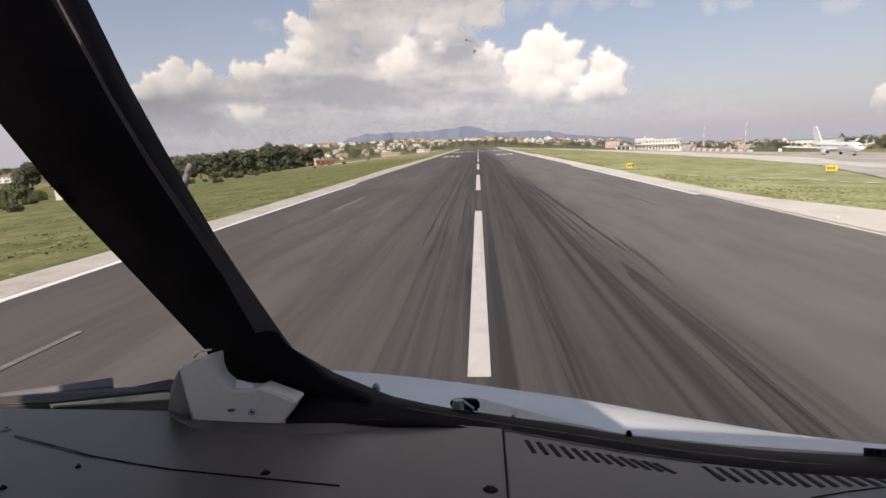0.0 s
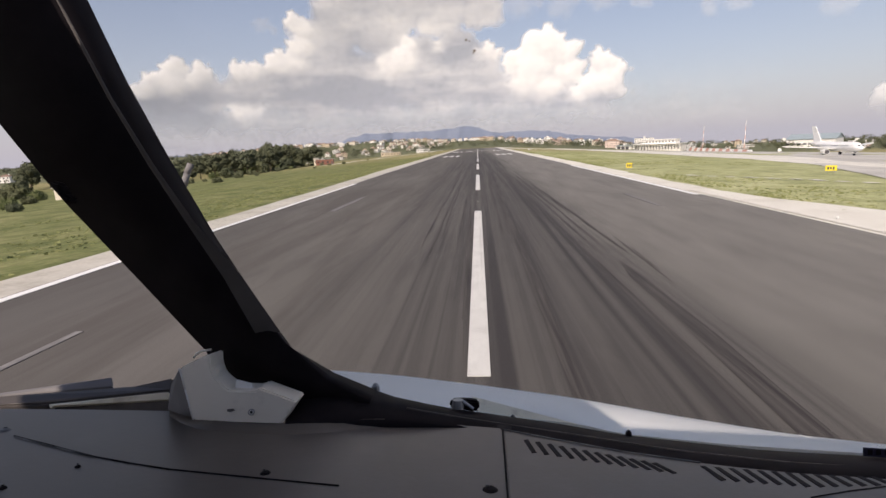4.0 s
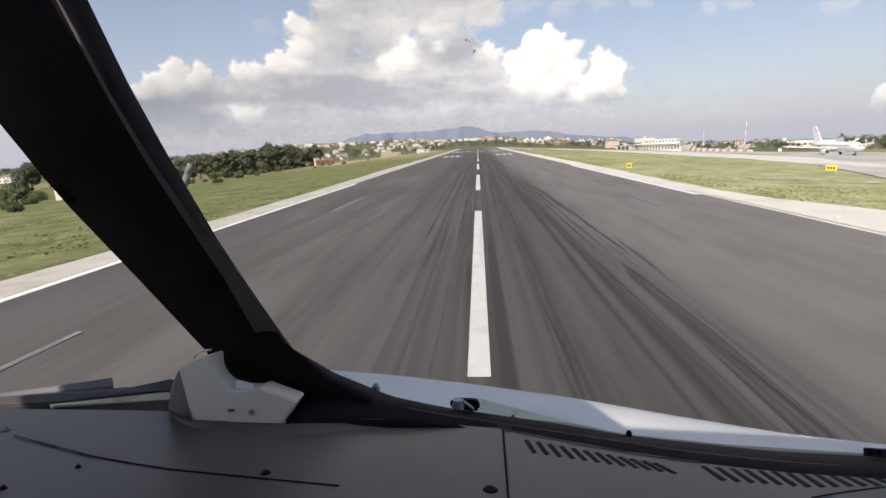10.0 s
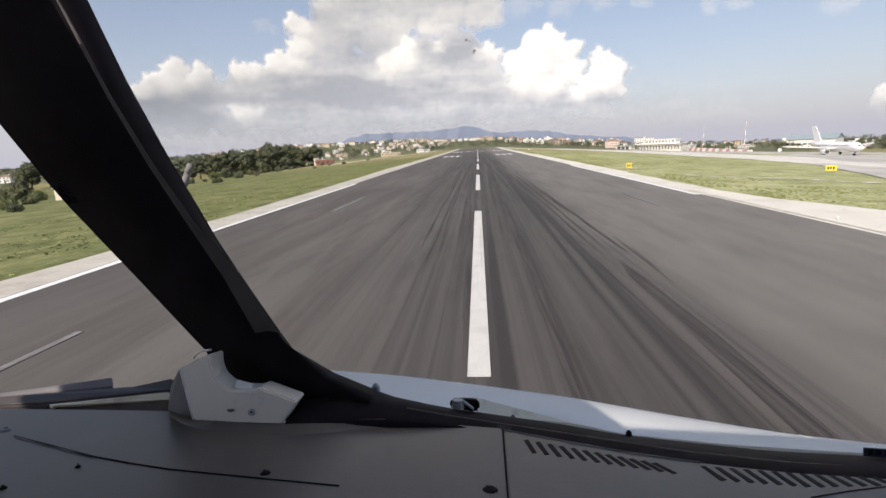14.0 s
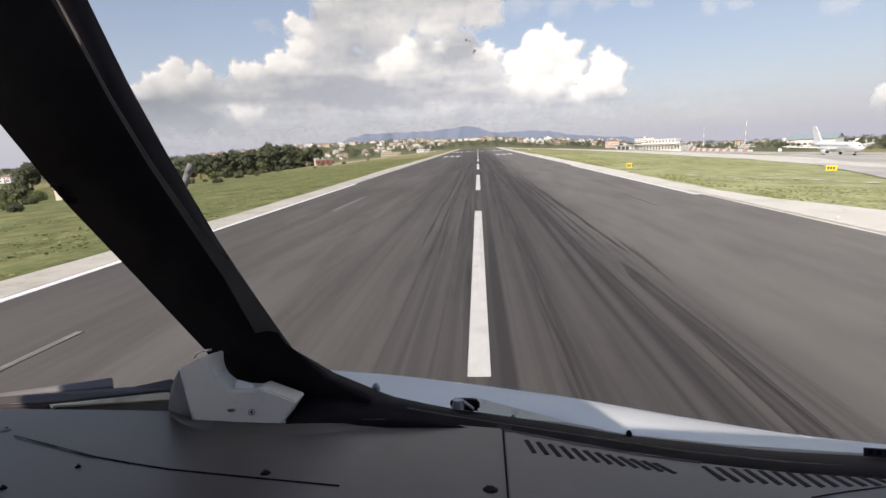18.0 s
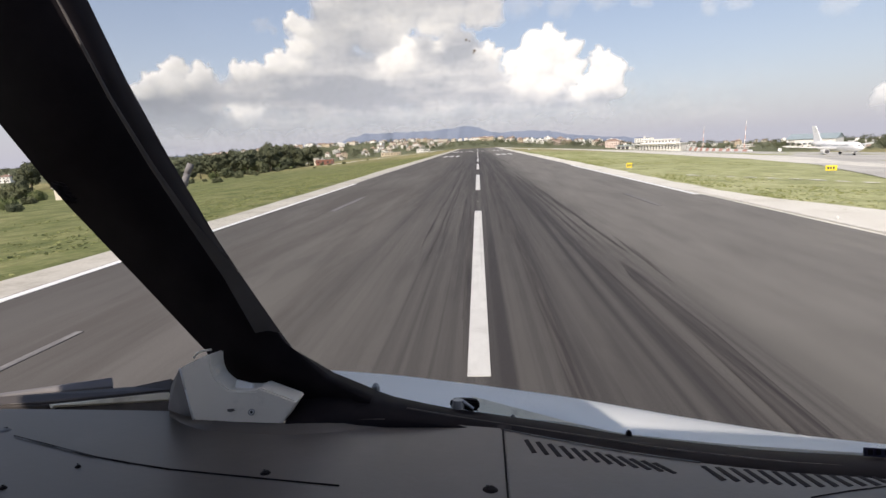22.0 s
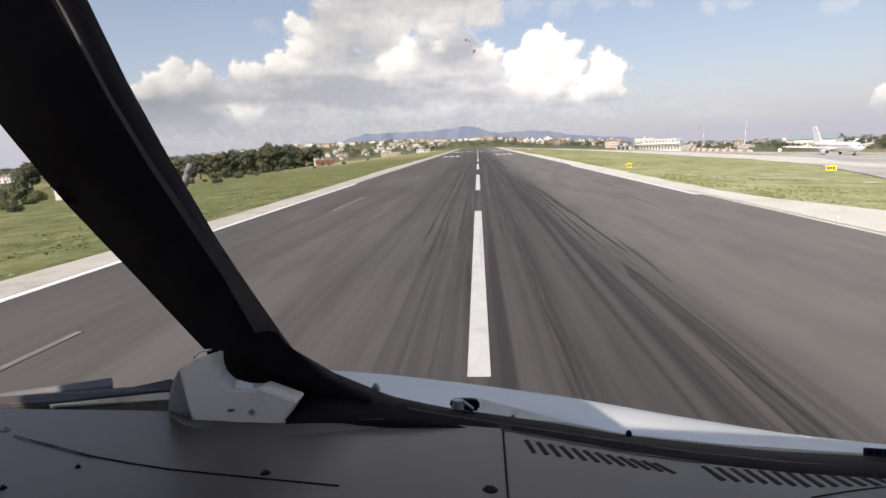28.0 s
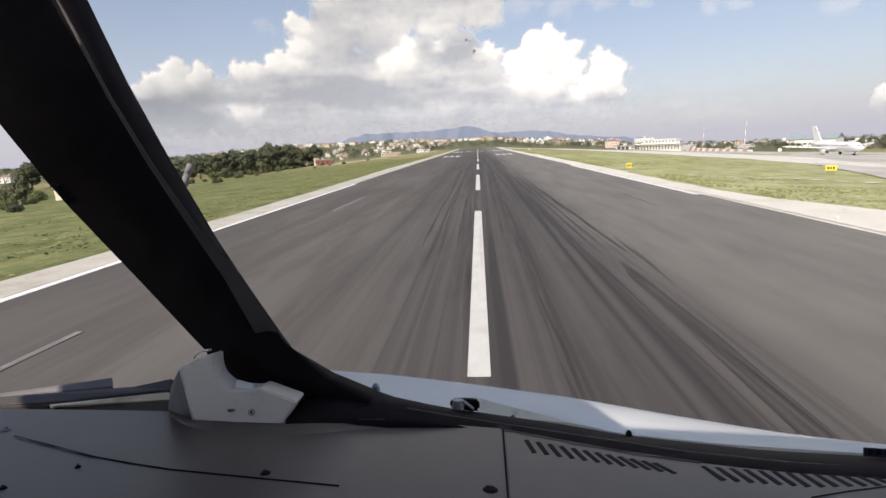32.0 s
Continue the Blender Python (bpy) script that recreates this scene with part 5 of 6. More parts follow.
field_hut(-137, 1615, 12, 15, 7, 4.6, BRICK_RED, "low red-painted hut with a flat roof beside the airfield")
field_hut(-147, 1621, 12, 4, 5, 6.4, CREAM_WALL, "small cream tower hut beside the red hut")
field_hut(-150, 1360, 14, 16, 7, 4.0, CREAM_WALL, "low cream hut with a flat roof among scrub")
field_hut(-118, 1842, 15, 26, 9, 4.5, OCHRE_WALL, "long low ochre shed at the town's edge")
field_hut(-78, 1880, 15, 18, 9, 4.2, WHITE_WALL, "long low white shed at the town's edge")
field_hut(170, 150, -30, 8, 5, 3.2, WHITE_WALL, "small white shed behind the trees")


def boat(x, y, turn):
    ob = thing("moored_raft", (x, y, WATER_Z), turn, "dark low raft moored on the lagoon", "raft", "rafts on the lagoon")
    part("deck", boxed(-4, 4, -1.5, 1.5, -0.2, 0.35, bevel=0.1), BARK, ob)
    part("cabin", boxed(-3, 1, -1.1, 1.1, 0.35, 1.9, bevel=0.1), DARK_ROOF, ob)


boat(-215, 300, 20), boat(-150, 430, 10)


def runway_marker(x, y):
    ob = thing("marker_board", (x, y, ground_z(x, y)), 20, "small white marker board tilted in the grass", "marker", "marker boards")
    part("board", boxed(-0.45, 0.45, -0.05, 0.05, 0.15, 0.6), WHITE_PAINT, ob)
    part("stake", rodded((0, 0, -0.2), (0, 0, 0.3), 0.05, seg=6), STEEL, ob)


for x, y in ((40, 1563), (38.6, 1560), (27.6, 1066)):
    runway_marker(x, y)

# ---- the flight deck, standing on the runway ----
DECK_SKIN = mat("black_trim", lambda n: n.ramp(n.noise(30.0, 4, 0.6), [(0.3, (0.0105, 0.0082, 0.0092)), (0.7, (0.0170, 0.0135, 0.0150))]), 0.6, spec=0.06)


def make_glare(n):
    g = n.noise(160.0, 4, 0.7)
    n.bump(g, 0.35, 0.0006)
    return n.mix(n.span(n.noise(6.0, 5, 0.65), 0.45, 0.7, 0.0, 0.6), (0.110, 0.093, 0.080), (0.152, 0.130, 0.114))


GLARE = mat("matt_dark_grey_glareshield", make_glare, 0.42, spec=0.42)
CASTING = mat("worn_grey_casting", lambda n: n.mix(n.span(n.noise(22.0, 5, 0.7), 0.55, 0.7), (0.80, 0.755, 0.67), (0.66, 0.62, 0.55)), 0.55, 0.1)
# cream of the sill's edge; also paints the sunlit wedge on the nose
CREAM_EDGE = mat("cream_edge_and_sunlit_wedge", lambda n: n.mix(n.span(n.noise(30.0, 4), 0.5, 0.7), (0.78, 0.72, 0.57), (0.55, 0.49, 0.37)), 0.6)
NOSE_SKIN = mat("pale_grey_nose_skin", lambda n: n.mix(n.span(n.noise(5.0, 5, 0.6), 0.45, 0.75), (0.83, 0.83, 0.81), (0.76, 0.76, 0.74)), 0.4)
CHROME = mat("bright_screw", lambda n: (0.12, 0.12, 0.12), 0.4, 0.7)
SATIN = mat("satin_sill_and_post_sheen", lambda n: n.ramp(n.noise(18.0, 4), [(0.3, (0.065, 0.058, 0.056)), (0.7, (0.100, 0.090, 0.086))]), 0.5, spec=0.35)
# grey of probe and outer sill; on the casting's flank it paints in shade
FLANK = mat("dull_grey_trim_and_flank_shade", lambda n: n.ramp(n.noise(14.0, 4), [(0.3, (0.15, 0.145, 0.148)), (0.7, (0.21, 0.20, 0.20))]), 0.7, spec=0.2)
SILL_LINER = mat("brown_sill_liner", lambda n: n.ramp(n.noise(12.0, 4), [(0.3, (0.09, 0.078, 0.068)), (0.7, (0.15, 0.13, 0.115))]), 0.7)
# kept pale so that unseen surfaces bounce light into the deck
LINING = mat("grey_cockpit_lining", lambda n: n.ramp(n.noise(7.0, 4), [(0.3, (0.44, 0.415, 0.38)), (0.7, (0.52, 0.49, 0.45))]), 0.75)
PLACARD = mat("dark_blue_placard", lambda n: (0.02, 0.02, 0.05), 0.5)
PALE_LINE = mat("pale_lip_and_seam_highlight", lambda n: n.ramp(n.noise(9.0, 3), [(0.4, (0.05, 0.05, 0.05)), (0.6, (0.22, 0.22, 0.22))]), 0.6)

DECK_M = pose(*EYE, 90 - 12.27, 2.73, 4.08)
deck = new("flight_deck")
deck.matrix_basis = DECK_M
tagged(deck, "airliner flight deck with a dark glareshield and thick black windscreen post", "cockpit")
LENS = 843.7
DROP = 0.30                      # the glareshield lies this far below the eye


def dk(u, v, d):
    """A place in the deck: u to the right and v down in the eye's view, d metres ahead."""
    return Vector(((u - 784) / LENS * d, -(v - 441) / LENS * d, -d))


def on_shelf(u, v, lift=0.0):
    return dk(u, v, (DROP - lift) / ((v - 441) / LENS))


def slab(pts, thick, name, m, parent=None, label="", bevel=0.004):
    """A plate: an outline given thickness along its own normal, edges rounded."""
    bm = bmesh.new()
    f = bm.faces.new([bm.verts.new(p) for p in pts])
    f.normal_update()
    nrm = f.normal.copy()
    if nrm.dot(-f.calc_center_median()) < 0:
        nrm = -nrm
    g = bmesh.ops.extrude_face_region(bm, geom=[f])
    bmesh.ops.translate(bm, vec=-nrm * thick, verts=[v for v in g["geom"] if isinstance(v, bmesh.types.BMVert)])
    bmesh.ops.recalc_face_normals(bm, faces=bm.faces)
    if bevel:
        bmesh.ops.bevel(bm, geom=list(bm.edges), offset=bevel, segments=2, affect="EDGES", clamp_overlap=True)
    return part(name, bm, m, parent or deck, label)


def tube(pts, r, name, m, parent=None, label="", seg=8):
    bm = bmesh.new()
    for a, b in zip(pts, pts[1:]):
        rod(bm, a, b, r, r, seg)
    for p in pts[1:-1]:
        s = bmesh.ops.create_uvsphere(bm, u_segments=seg, v_segments=6, radius=r)
        bmesh.ops.translate(bm, vec=p, verts=s["verts"])
    return part(name, bm, m, parent or deck, label, smooth=True)


def loft(rows, name, m, parent=None, label="", smooth=True):
    bm = bmesh.new()
    rings = [[bm.verts.new(p) for p in r] for r in rows]
    for a, b in zip(rings, rings[1:]):
        for k in range(len(a) - 1):
            bm.faces.new((a[k], a[k + 1], b[k + 1], b[k]))
    bmesh.ops.recalc_face_normals(bm, faces=bm.faces)
    return part(name, bm, m, parent or deck, label, smooth)


def curve_pts(pairs, n, fn):
    us = [p[0] for p in pairs]
    out = []
    for k in range(n):
        u = us[0] + (us[-1] - us[0]) * k / (n - 1)
        out.append(fn(u, float(np.interp(u, us, [p[1] for p in pairs]))))
    return out


# the shelf in two boards with a seam between them
FAR_L = [(-240, 716), (0, 723), (180, 725), (300, 727), (345, 744), (500, 756), (600, 752), (740, 746), (888, 758)]
FAR_R = [(892, 759), (1000, 779), (1100, 797), (1200, 814), (1300, 826), (1400, 836), (1568, 847), (1760, 858)]
near_l = [on_shelf(914, 1100), on_shelf(-500, 1100)]
near_r = [on_shelf(2100, 1100), on_shelf(919, 1100)]
board_l = slab([on_shelf(u, v) for u, v in FAR_L] + near_l, 0.03, "glareshield_board", GLARE, bevel=0.002)
board_r = slab([on_shelf(u, v) for u, v in FAR_R] + near_r, 0.03, "glareshield_board", GLARE, bevel=0.002)
slab([on_shelf(880, 752, -0.006), on_shelf(905, 752, -0.006), on_shelf(940, 1090, -0.006), on_shelf(900, 1090, -0.006)], 0.01, "seam_backing", DECK_SKIN, bevel=0)
# slotted demister grilles in the right board, leaning more towards its end
for i in range(12):
    u, v, du, dv = 927 + i * 20.6, 779 + i * 3.7, 15 + i * 2.0, 22 - i * 0.4
    slab([on_shelf(u, v, 0.0006), on_shelf(u + 8, v - 1, 0.0006), on_shelf(u + du + 8, v + dv, 0.0006), on_shelf(u + du, v + dv + 1, 0.0006)], 0.003, "demister_slot", DECK_SKIN, board_r, bevel=0)
for i in range(14):
    u, v = 1240 + i * 25.0, 825 + i * 1.9 - max(0, i - 7) * 0.8
    dv = 24 - max(0, i - 6) * 1.7
    slab([on_shelf(u, v, 0.0006), on_shelf(u + 9, v, 0.0006), on_shelf(u + 46, v + dv, 0.0006), on_shelf(u + 37, v + dv + 2, 0.0006)], 0.003, "demister_slot", DECK_SKIN, board_r, bevel=0)
tube([on_shelf(1436, 881, 0.0005), on_shelf(1500, 870, 0.0005), on_shelf(1572, 861, 0.0005)], 0.0008, "board_seam", DECK_SKIN, board_r)
tube([on_shelf(892, 761, 0.001), on_shelf(1000, 781, 0.001), on_shelf(1100, 799, 0.001), on_shelf(1240, 819, 0.001)], 0.0012, "board_lip", PALE_LINE, board_r, "thin grey lip along the board's edge")
seam_run = [(26, 772), (100, 791), (165, 808), (230, 820), (300, 831), (370, 838), (470, 848), (600, 860)]
tube([on_shelf(u, v, 0.0004) for u, v in seam_run], 0.0013, "seam", DECK_SKIN, board_l, "dark seam between two panels")
# the highlight on the seam's left run, laid on as a thin pale tube
tube([on_shelf(u, v + 1, 0.0014) for u, v in seam_run[:3]], 0.0007, "seam_glint", PALE_LINE, board_l, "highlight along the seam, painted as a pale line")
for u, v, r, b, m in ((10, 762, 0.008, board_l, PALE_LINE), (470, 838, 0.007, board_l, DECK_SKIN), (868, 867, 0.010, board_l, DECK_SKIN), (138, 827, 0.004, board_l, DECK_SKIN), (5, 865, 0.005, board_l, DECK_SKIN)):
    p = on_shelf(u, v)
    head = part("screw", rodded(p, p + Vector((0, 0.0025, 0)), r, r * 0.6, 12), m, b, "domed panel screw")
    part("screw_slot", boxed(p.x - r * 0.5, p.x - r * 0.1, p.y + 0.0022, p.y + 0.0045, p.z - r * 0.6, p.z - r * 0.2), CHROME, head)

# black coaming along the foot of the windscreen
LIP_TOP = [(505, 690), (560, 668), (590, 658), (640, 682), (700, 703), (780, 720), (850, 730), (1000, 752), (1100, 770), (1200, 781), (1350, 797), (1450, 803), (1568, 809), (1760, 815)]
LIP_LOW = [(505, 748), (560, 747), (640, 744), (720, 745), (850, 760), (1000, 786), (1200, 820), (1400, 842), (1568, 852), (1760, 862)]
loft([curve_pts(LIP_TOP, 40, lambda u, v: dk(u, v + 14, 1.02)), curve_pts(LIP_TOP, 40, lambda u, v: dk(u, v, 0.985)), curve_pts(LIP_TOP, 40, lambda u, v: dk(u, v + 3, 0.95)), curve_pts(LIP_LOW, 40, lambda u, v: dk(u, v, 0.80)),
      curve_pts(LIP_LOW, 40, lambda u, v: dk(u, v + 14, 0.80))], "windscreen_coaming", DECK_SKIN, label="black coaming strip")
tube(curve_pts([(720, 722), (850, 744), (1000, 766), (1200, 797), (1400, 818), (1568, 829)], 16, lambda u, v: dk(u, v + 1, 0.885)), 0.0016, "coaming_bead", GLARE)

# pale nose skin outside the windscreen, with a grey seal along its foot
NOSE_TOP = [(540, 652), (590, 656), (700, 664), (850, 682), (1000, 702), (1200, 737), (1400, 769), (1568, 787), (1640, 795)]
NOSE_LOW = [(540, 668), (590, 672), (700, 716), (850, 760), (1000, 784), (1200, 804), (1400, 816), (1568, 824), (1640, 827)]
nose_mid = [p[1] for p in NOSE_TOP]
nose = loft([curve_pts(NOSE_LOW, 26, lambda u, v: dk(u, v, 1.04)), curve_pts(NOSE_LOW, 26, lambda u, v: dk(u, v * 0.45 + 0.55 * float(np.interp(u, [p[0] for p in NOSE_TOP], nose_mid)), 1.16)),
             curve_pts(NOSE_TOP, 26, lambda u, v: dk(u, v + 5, 1.30)), curve_pts(NOSE_TOP, 26, lambda u, v: dk(u, v, 1.42)), curve_pts(NOSE_TOP, 26, lambda u, v: dk(u, v + 20, 1.75)),
             curve_pts(NOSE_TOP, 26, lambda u, v: dk(u, v + 150, 2.4)), curve_pts(NOSE_TOP, 26, lambda u, v: dk(u, v + 420, 2.4)), curve_pts(NOSE_TOP, 26, lambda u, v: dk(u, v + 900, 1.9))], "nose_skin", NOSE_SKIN, label="pale grey outer nose skin")
# sunlight on the windscreen's lower edge, put in as a cream plate
slab([dk(836, 702, 1.10), dk(1000, 745, 1.06), dk(1060, 760, 1.04), dk(1010, 768, 1.02), dk(850, 738, 1.03)], 0.004, "cream_edge_strip", CREAM_EDGE, label="sunlit wedge at the windscreen's foot, painted cream", bevel=0)
loft([curve_pts([(940, 742), (1020, 750), (1100, 768), (1300, 788), (1568, 805)], 20, lambda u, v: dk(u, v, 0.998)), curve_pts([(940, 760), (1020, 772), (1100, 790), (1300, 808), (1568, 824)], 20, lambda u, v: dk(u, v, 0.99))], "windscreen_seal", CASTING, label="grey rubber seal under the windscreen")
tube([dk(1415, 770, 1.40), dk(1460, 781, 1.34), dk(1510, 797, 1.26)], 0.0016, "skin_seam", WHITE_PAINT, nose)
for u, v, r, m in ((665, 684, 0.008, STEEL), (908, 738, 0.005, CHROME), (1113, 766, 0.006, DECK_SKIN)):
    p = dk(u, v, 0.98)
    b = part("stud", rodded(p + Vector((0, -0.012, 0)), p, r * 1.1, r, 12), m, deck)
    part("stud_cap", rodded(p, p + Vector((0, r * 0.8, 0)), r, r * 0.4, 12), m, b)
park = slab([dk(795, 722, 0.97), dk(800, 709, 0.97), dk(826, 708, 0.97), dk(849, 711, 0.97), dk(849, 727, 0.97), dk(840, 730, 0.97)], 0.02, "wiper_park", DECK_SKIN, label="black parked wiper head")
part("wiper_pivot", rodded(dk(811, 722, 0.96), dk(811, 708, 0.96), 0.013, 0.011, 14), STEEL, park)
part("wiper_arm", rodded(dk(818, 710, 0.955), dk(838, 724, 0.955), 0.004, 0.003, 8), STEEL, park)
# a placard whose letters cannot be read
plate = slab([dk(1530, 793, 0.95), dk(1590, 797, 0.95), dk(1590, 812, 0.95), dk(1530, 808, 0.95)], 0.003, "placard", PLACARD, bevel=0)
for k in range(3):
    slab([dk(1537 + k * 15, 796, 0.945), dk(1545 + k * 15, 796, 0.945), dk(1545 + k * 15, 806, 0.945), dk(1537 + k * 15, 806, 0.945)], 0.001, "letter_bar", DECK_SKIN, plate, bevel=0)

# the windscreen post: three long faces from its foot up over the eye
def post_row(left, ridge_p, right, d, back):
    a, b, c = dk(*left, d), dk(*ridge_p, d * 0.93), dk(*right, d)
    return [dk(left[0] + 30, left[1], d + back), a, a.lerp(b, 0.5) + (b - a).cross(Vector((0, 0, 1))) * 0.02, b, b.lerp(c, 0.55), c, dk(right[0] - 26, right[1] + 4, d + back), dk(left[0] + 30, left[1], d + back)]


POST = [((-1990, -1150), (-1800, -1350), (-1700, -1300), 0.25, 0.07), ((-330, -215), (-120, -360), (-20, -330), 0.62, 0.07), ((0, 220), (98, 10), (156, 2), 0.70, 0.08), ((85, 324), (180, 150), (224, 142), 0.74, 0.08), ((122, 366), (235, 255), (292, 266), 0.78, 0.08),
        ((250, 500), (330, 385), (385, 424), 0.83, 0.09), ((365, 622), (430, 510), (470, 552), 0.88, 0.09), ((402, 690), (500, 604), (522, 622), 0.90, 0.09), ((520, 748), (575, 672), (592, 660), 0.92, 0.08), ((640, 745), (655, 712), (665, 690), 0.93, 0.06)]
post = loft([post_row(*r) for r in POST], "windscreen_post", DECK_SKIN, label="thick black windscreen post", smooth=True)
# the sheen along its ridge, laid on as a lighter strip widening to the foot
STRIP = [(99, 0, 6, 0.640), (190, 172, 8, 0.676), (262, 292, 11, 0.715), (330, 395, 16, 0.752), (396, 492, 34, 0.790), (452, 590, 46, 0.816)]
loft([[dk(u, v, d - 0.012), dk(u + w * 0.5, v - w * 0.1, d - 0.015), dk(u + w, v, d - 0.012)] for u, v, w, d in STRIP], "ridge_strip", SATIN, post, "lighter grey strip for the sheen along the post's ridge")
slab([dk(84, 318, 0.70), dk(106, 324, 0.70), dk(108, 340, 0.70), dk(126, 352, 0.70), dk(116, 362, 0.70), dk(92, 336, 0.70)], 0.02, "post_clip", DECK_SKIN, post)
tube([dk(326, 330, 1.5), dk(331, 308, 1.5), dk(338, 290, 1.5)], 0.010, "air_probe", FLANK, label="dark probe outside the window")

# grey casting at the post's foot: a flat face, a flank with its shade painted darker, a bright corner line
cast = slab([dk(u, v, 0.80) for u, v in ((318, 652), (346, 638), (372, 630), (373, 652), (380, 670), (404, 691), (452, 693), (459, 687), (525, 711), (498, 752), (420, 750), (342, 744))], 0.05, "post_foot_casting", CASTING, label="worn grey metal casting", bevel=0.0025)
loft([[dk(318, 652, 0.803), dk(342, 744, 0.803)], [dk(303, 682, 0.93), dk(297, 726, 0.93)]], "casting_flank", FLANK, cast, "casting's flank, its shade put into a darker grey", smooth=False)
tube([dk(318, 652, 0.800), dk(328, 690, 0.799), dk(342, 743, 0.800)], 0.0014, "casting_corner", WHITE_PAINT, cast, "thin bright line along the casting's corner")
slab([dk(418, 673, 0.815), dk(447, 681, 0.815), dk(447, 693, 0.815), dk(415, 693, 0.815)], 0.006, "casting_tab", NOSE_SKIN, cast, bevel=0.001)
slab([dk(382, 652, 0.812), dk(389, 655, 0.812), dk(388, 662, 0.812), dk(381, 660, 0.812)], 0.004, "casting_clip", CASTING, cast, bevel=0)
part("casting_bolt", rodded(dk(445, 730, 0.802), dk(445, 730, 0.796), 0.0052, seg=16), CHROME, cast)
part("bolt_washer", rodded(dk(445, 730, 0.7965), dk(445, 730, 0.7955), 0.0040, seg=16), WHITE_PAINT, cast)
part("bolt_socket", rodded(dk(445, 730, 0.7957), dk(445, 730, 0.7945), 0.0024, seg=12), DECK_SKIN, cast)
slab([dk(402, 725, 0.7985), dk(412, 724, 0.7985), dk(416, 727, 0.7985), dk(408, 730, 0.7985), dk(403, 729, 0.7985)], 0.002, "casting_dent", CHROME, cast, bevel=0)
tube([dk(343, 634, 0.86), dk(349, 626, 0.86), dk(360, 621, 0.86), dk(374, 619, 0.86)], 0.002, "casting_cap", CASTING, cast)
loft([curve_pts([(300, 730), (342, 744), (420, 750), (500, 752), (600, 747), (680, 744)], 16, lambda u, v: dk(u, v - 3, 0.803)),
      curve_pts([(300, 734), (342, 751), (420, 757), (500, 760), (600, 755), (690, 750)], 16, lambda u, v: on_shelf(u, v, 0.004)),
      curve_pts([(300, 738), (342, 762), (420, 770), (500, 774), (600, 768), (700, 758)], 16, lambda u, v: on_shelf(u, v, -0.0012))], "moulded_fillet", GLARE, label="dark moulded fillet round the casting's foot")

# sill of the side window
slab([dk(-260, 728, 0.93), dk(0, 700, 0.95), dk(180, 688, 0.97), dk(240, 682, 0.97), dk(306, 667, 0.97), dk(306, 692, 0.95), dk(85, 715, 0.93), dk(0, 719, 0.925), dk(-260, 744, 0.91)], 0.03, "side_window_sill", SATIN, bevel=0.004)
slab([dk(86, 716, 0.925), dk(298, 694, 0.94), dk(300, 707, 0.935), dk(94, 719, 0.92), dk(90, 724, 0.918)], 0.01, "sealed_edge", CREAM_EDGE, bevel=0.001)
slab([dk(92, 717, 0.935), dk(300, 705, 0.945), dk(300, 732, 0.93), dk(92, 730, 0.93)], 0.01, "sill_liner", SILL_LINER, bevel=0, label="brown liner under the sill")
slab([dk(-200, 716, 1.05), dk(0, 696, 1.05), dk(198, 668, 1.05), dk(199, 684, 1.03), dk(0, 701, 1.03), dk(-200, 722, 1.03)], 0.01, "outer_sill", FLANK, bevel=0.001)

# the forward fuselage round the deck: floor, panel, rear bulkhead, belly and barrel
# walls and roof stay out of view, cut to keep sun off shelf and post
for name, pts in (("side_wall", [(-0.97, -0.34, -0.9), (-0.97, -0.30, 0.40), (-0.97, 0.44, 0.50), (-0.97, 0.5, 1.3), (-0.97, -1.0, 1.3), (-0.97, -1.0, -0.9)]), ("side_wall", [(1.3, -0.34, -0.5), (1.3, -0.28, 0.9), (1.3, 0.47, 1.1), (1.3, 0.5, 1.3), (1.3, -1.0, 1.3), (1.3, -1.0, -0.5)]),
                  ("headliner", [(-1.45, 0.38, -0.45), (-0.42, 0.38, -0.45), (-0.30, 0.40, 0.40), (1.25, 0.40, 0.40), (1.25, 0.50, 1.3), (-1.45, 0.50, 1.3)]),
                  ("deck_floor", [(-0.97, -1.0, -1.0), (1.3, -1.0, -1.0), (1.3, -1.0, 1.3), (-0.97, -1.0, 1.3)]), ("instrument_panel", [(-0.95, -0.33, -0.62), (1.2, -0.33, -0.62), (1.2, -1.0, -0.9), (-0.95, -1.0, -0.9)])):
    slab([Vector(p) for p in pts], -0.04, name, GLARE if name == "deck_floor" else DECK_SKIN if name == "instrument_panel" else LINING, bevel=0)
LEVEL = DECK_M.inverted() @ Matrix.Translation(Vector(EYE))


def hull_ring(ahead, w, mid_z, up, down, lo, hi, n, x=0.2):
    """Points of a cross-section seen from behind, from angle lo to hi."""
    out = []
    for k in range(n):
        q = radians(lo + (hi - lo) * k / (n - 1))
        out.append(LEVEL @ Vector((x + w * math.cos(q), ahead, mid_z + (up if math.sin(q) > 0 else down) * math.sin(q))))
    return out


BARREL = [(-14.0, 1.97), (-10.0, 1.97), (-6.0, 1.97), (-2.6, 1.97), (-1.45, 1.93)]
barrel = loft([hull_ring(f, w, -1.2, w, w, 0, 360, 41) for f, w in BARREL], "fuselage_barrel", NOSE_SKIN, label="pale grey fuselage barrel behind the flight deck")
for f in (-14.0, -1.46):
    bm = bmesh.new()
    bm.faces.new([bm.verts.new(p) for p in hull_ring(f, 1.92, -1.2, 1.92, 1.92, 0, 351, 40)])
    part("bulkhead", bm, LINING, deck)
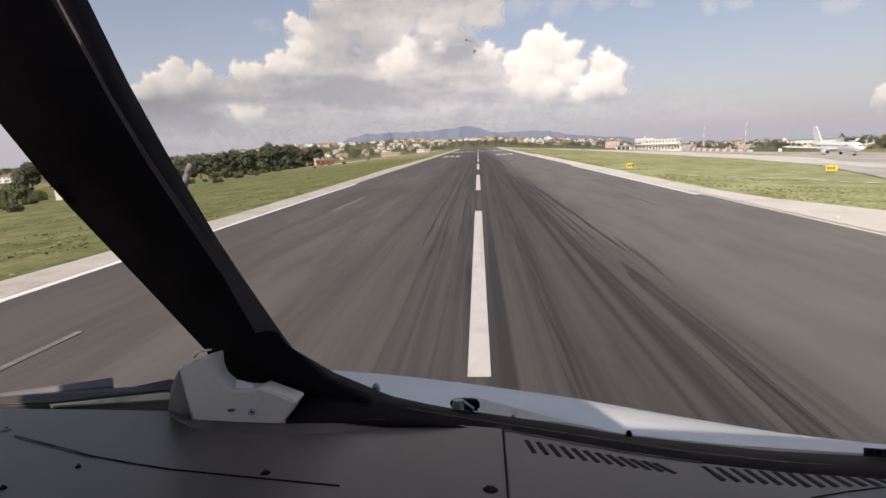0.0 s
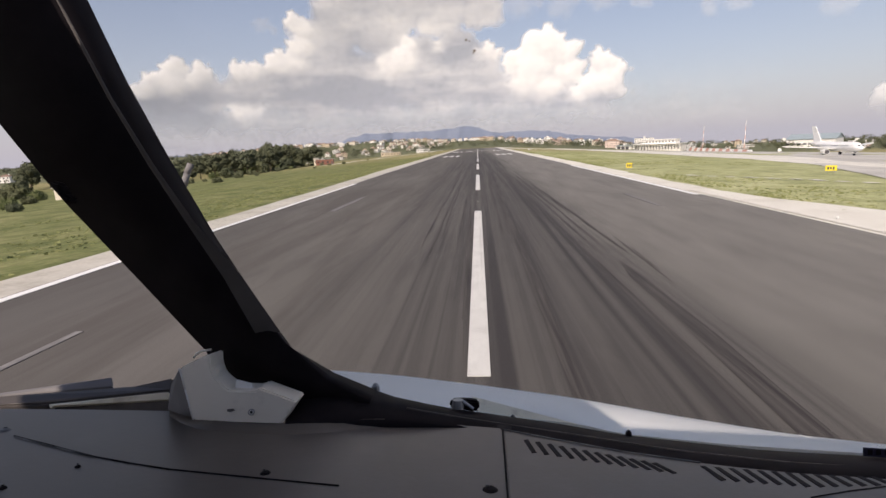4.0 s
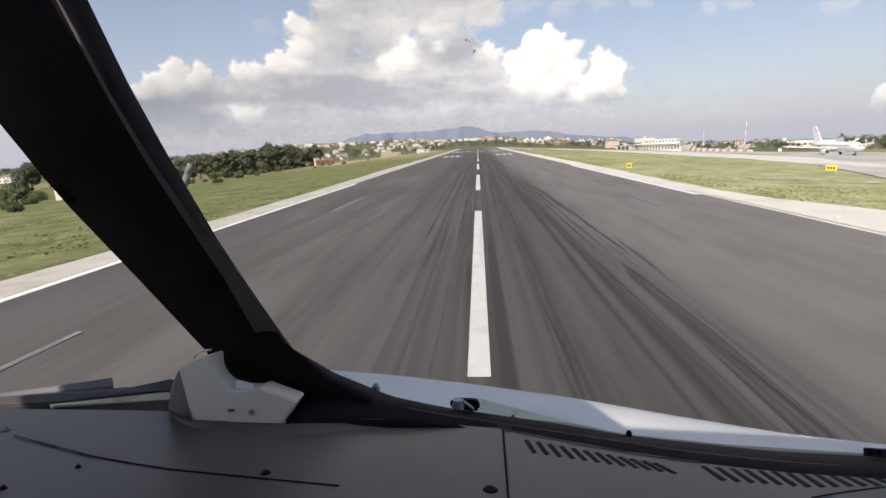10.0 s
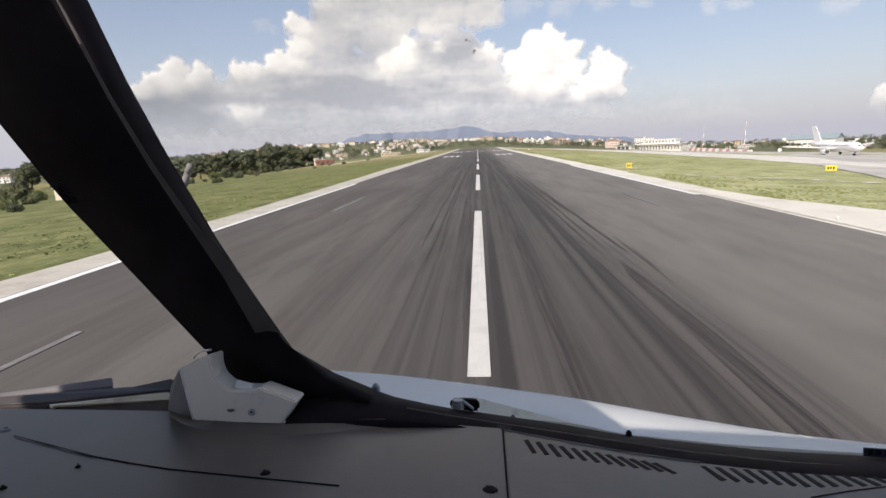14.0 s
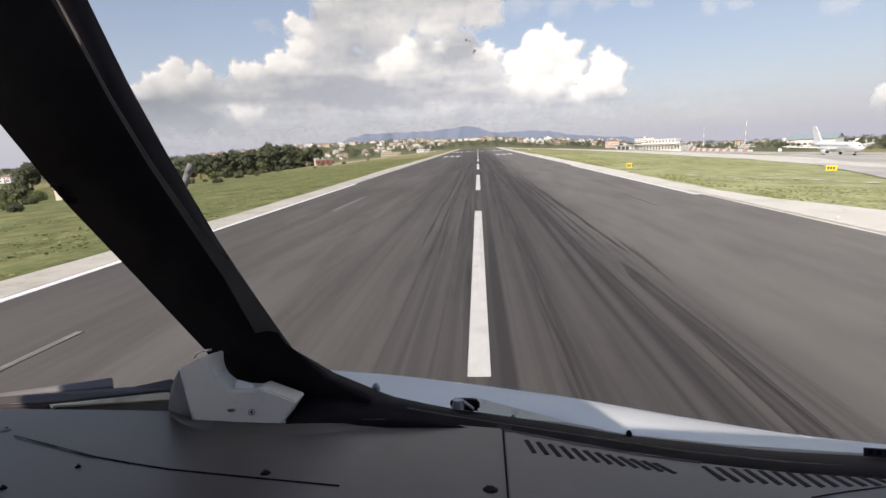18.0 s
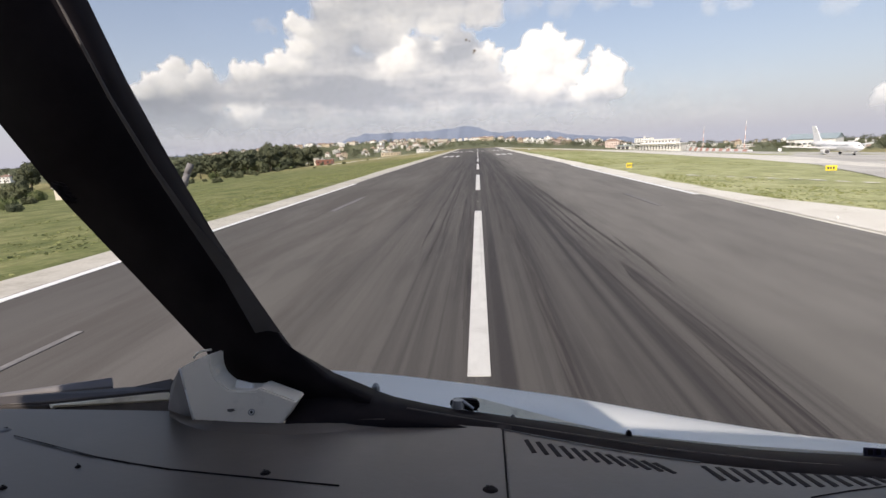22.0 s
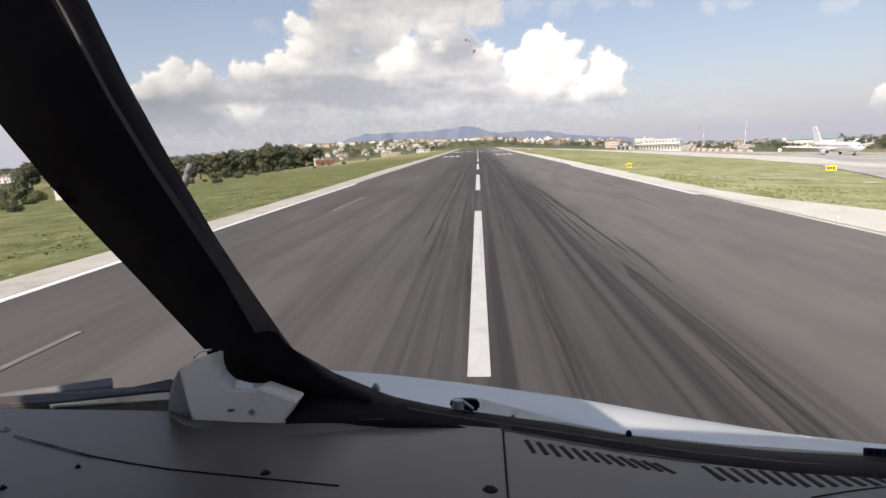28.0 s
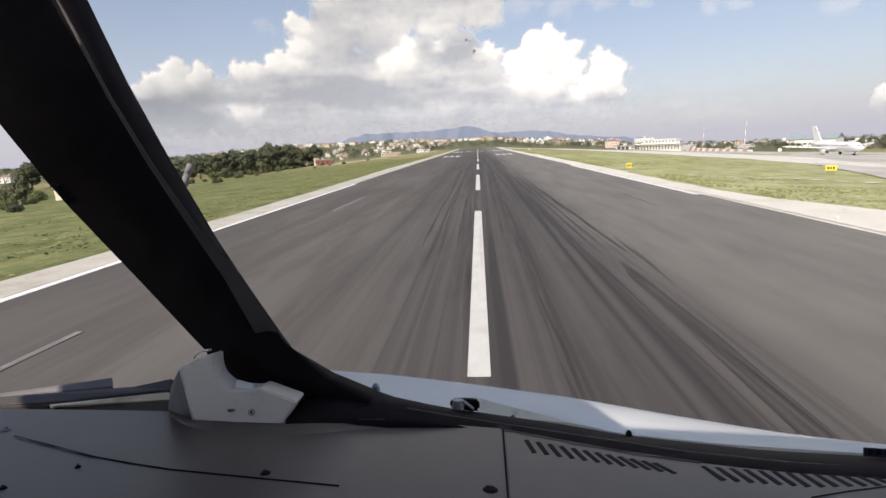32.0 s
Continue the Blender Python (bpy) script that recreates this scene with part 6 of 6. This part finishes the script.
# out of view; the brow stops short so that sun reaches the nose
CROWN = [(-1.45, 1.93, 1.93), (-1.0, 1.89, 1.89), (-0.6, 1.84, 1.84), (-0.5, 1.82, 1.79), (-0.4, 1.80, 1.75)]
loft([hull_ring(f, w, -1.2, u, u, 0, 180, 31) for f, w, u in CROWN[:3]], "cockpit_crown", NOSE_SKIN, label="pale grey skin over the flight deck")
loft([hull_ring(f, w, -1.2, u, u, 56, 124, 15) for f, w, u in CROWN[2:]], "windscreen_brow", NOSE_SKIN, label="unseen pale grey brow over the windscreen, trimmed to let sun onto the nose")
BELLY = [(-1.45, 1.93, -1.2, 2.0), (0.0, 1.75, -1.2, 1.92), (1.0, 1.48, -1.2, 1.72), (1.75, 1.08, -1.5, 1.1), (2.2, 0.72, -1.72, 0.72), (2.5, 0.2, -1.95, 0.22)]
loft([hull_ring(f, w, z, 0.0, d, 180, 360, 25) for f, w, z, d in BELLY], "nose_belly", NOSE_SKIN, label="pale grey belly of the nose")
for k in range(9):
    for sx in (-1, 1):
        bm = bmesh.new()
        q = [LEVEL @ Vector((0.2 + sx * 1.985, -4.0 - k * 1.0 + du, -0.95 + dz)) for du, dz in ((-0.12, -0.17), (0.12, -0.17), (0.12, 0.17), (-0.12, 0.17))]
        bm.faces.new([bm.verts.new(p) for p in q])
        part("cabin_window", bm, PANE, barrel)
# the nose gear on which it stands
down = DECK_M.to_3x3().inverted() @ Vector((0, 0, -1))
foot = down * (EYE[2] - 0.34)
hip = foot - down * (foot.length - 2.9)
part("nose_gear_leg", rodded(hip, foot, 0.09, 0.07, 12), STEEL, deck)
for s in (-1, 1):
    side = DECK_M.to_3x3().inverted() @ Vector((s, 0, 0))
    part("nose_wheel", rodded(foot + side * 0.12, foot + side * 0.30, 0.34, seg=18), TYRE, deck)

# the windscreen pane, clean but for a few specks
def make_pane():
    m = bpy.data.materials.new("windscreen_glass")
    m.use_nodes = True
    nt = m.node_tree
    clear, shine, both, fres = nt.nodes.new("ShaderNodeBsdfTransparent"), nt.nodes.new("ShaderNodeBsdfGlossy"), nt.nodes.new("ShaderNodeMixShader"), nt.nodes.new("ShaderNodeFresnel")
    shine.inputs["Roughness"].default_value = 0.02
    fres.inputs["IOR"].default_value = 1.15
    clear.inputs["Color"].default_value = (0.985, 0.99, 0.985, 1)
    for a, b in ((fres.outputs[0], both.inputs[0]), (clear.outputs[0], both.inputs[1]), (shine.outputs[0], both.inputs[2]), (both.outputs[0], nt.nodes["Material Output"].inputs["Surface"])):
        nt.links.new(a, b)
    return m


pane = slab([dk(490, 712, 0.975), dk(800, 750, 0.975), dk(1000, 784, 0.975), dk(1300, 812, 0.975), dk(1800, 834, 0.975), dk(1800, -150, 0.80), dk(-30, -150, 0.80)], 0.006, "windscreen_pane", make_pane(), label="clear windscreen glass with a few specks", bevel=0)
pane.visible_shadow = False
for u, v, q in ((825, 71, 2.4), (840, 90, 2.8), (831, 73, 1.6), (838, 94, 1.8)):
    p = dk(u, v, 0.838)
    k = q / LENS * 0.838
    slab([p + Vector((math.cos(a) * k * (1 + 0.3 * math.sin(3 * a + u)), math.sin(a) * k * 0.8, 0)) for a in [j * math.pi / 4 for j in range(8)]], 0.0006, "dirt_speck", GLARE, pane, bevel=0)
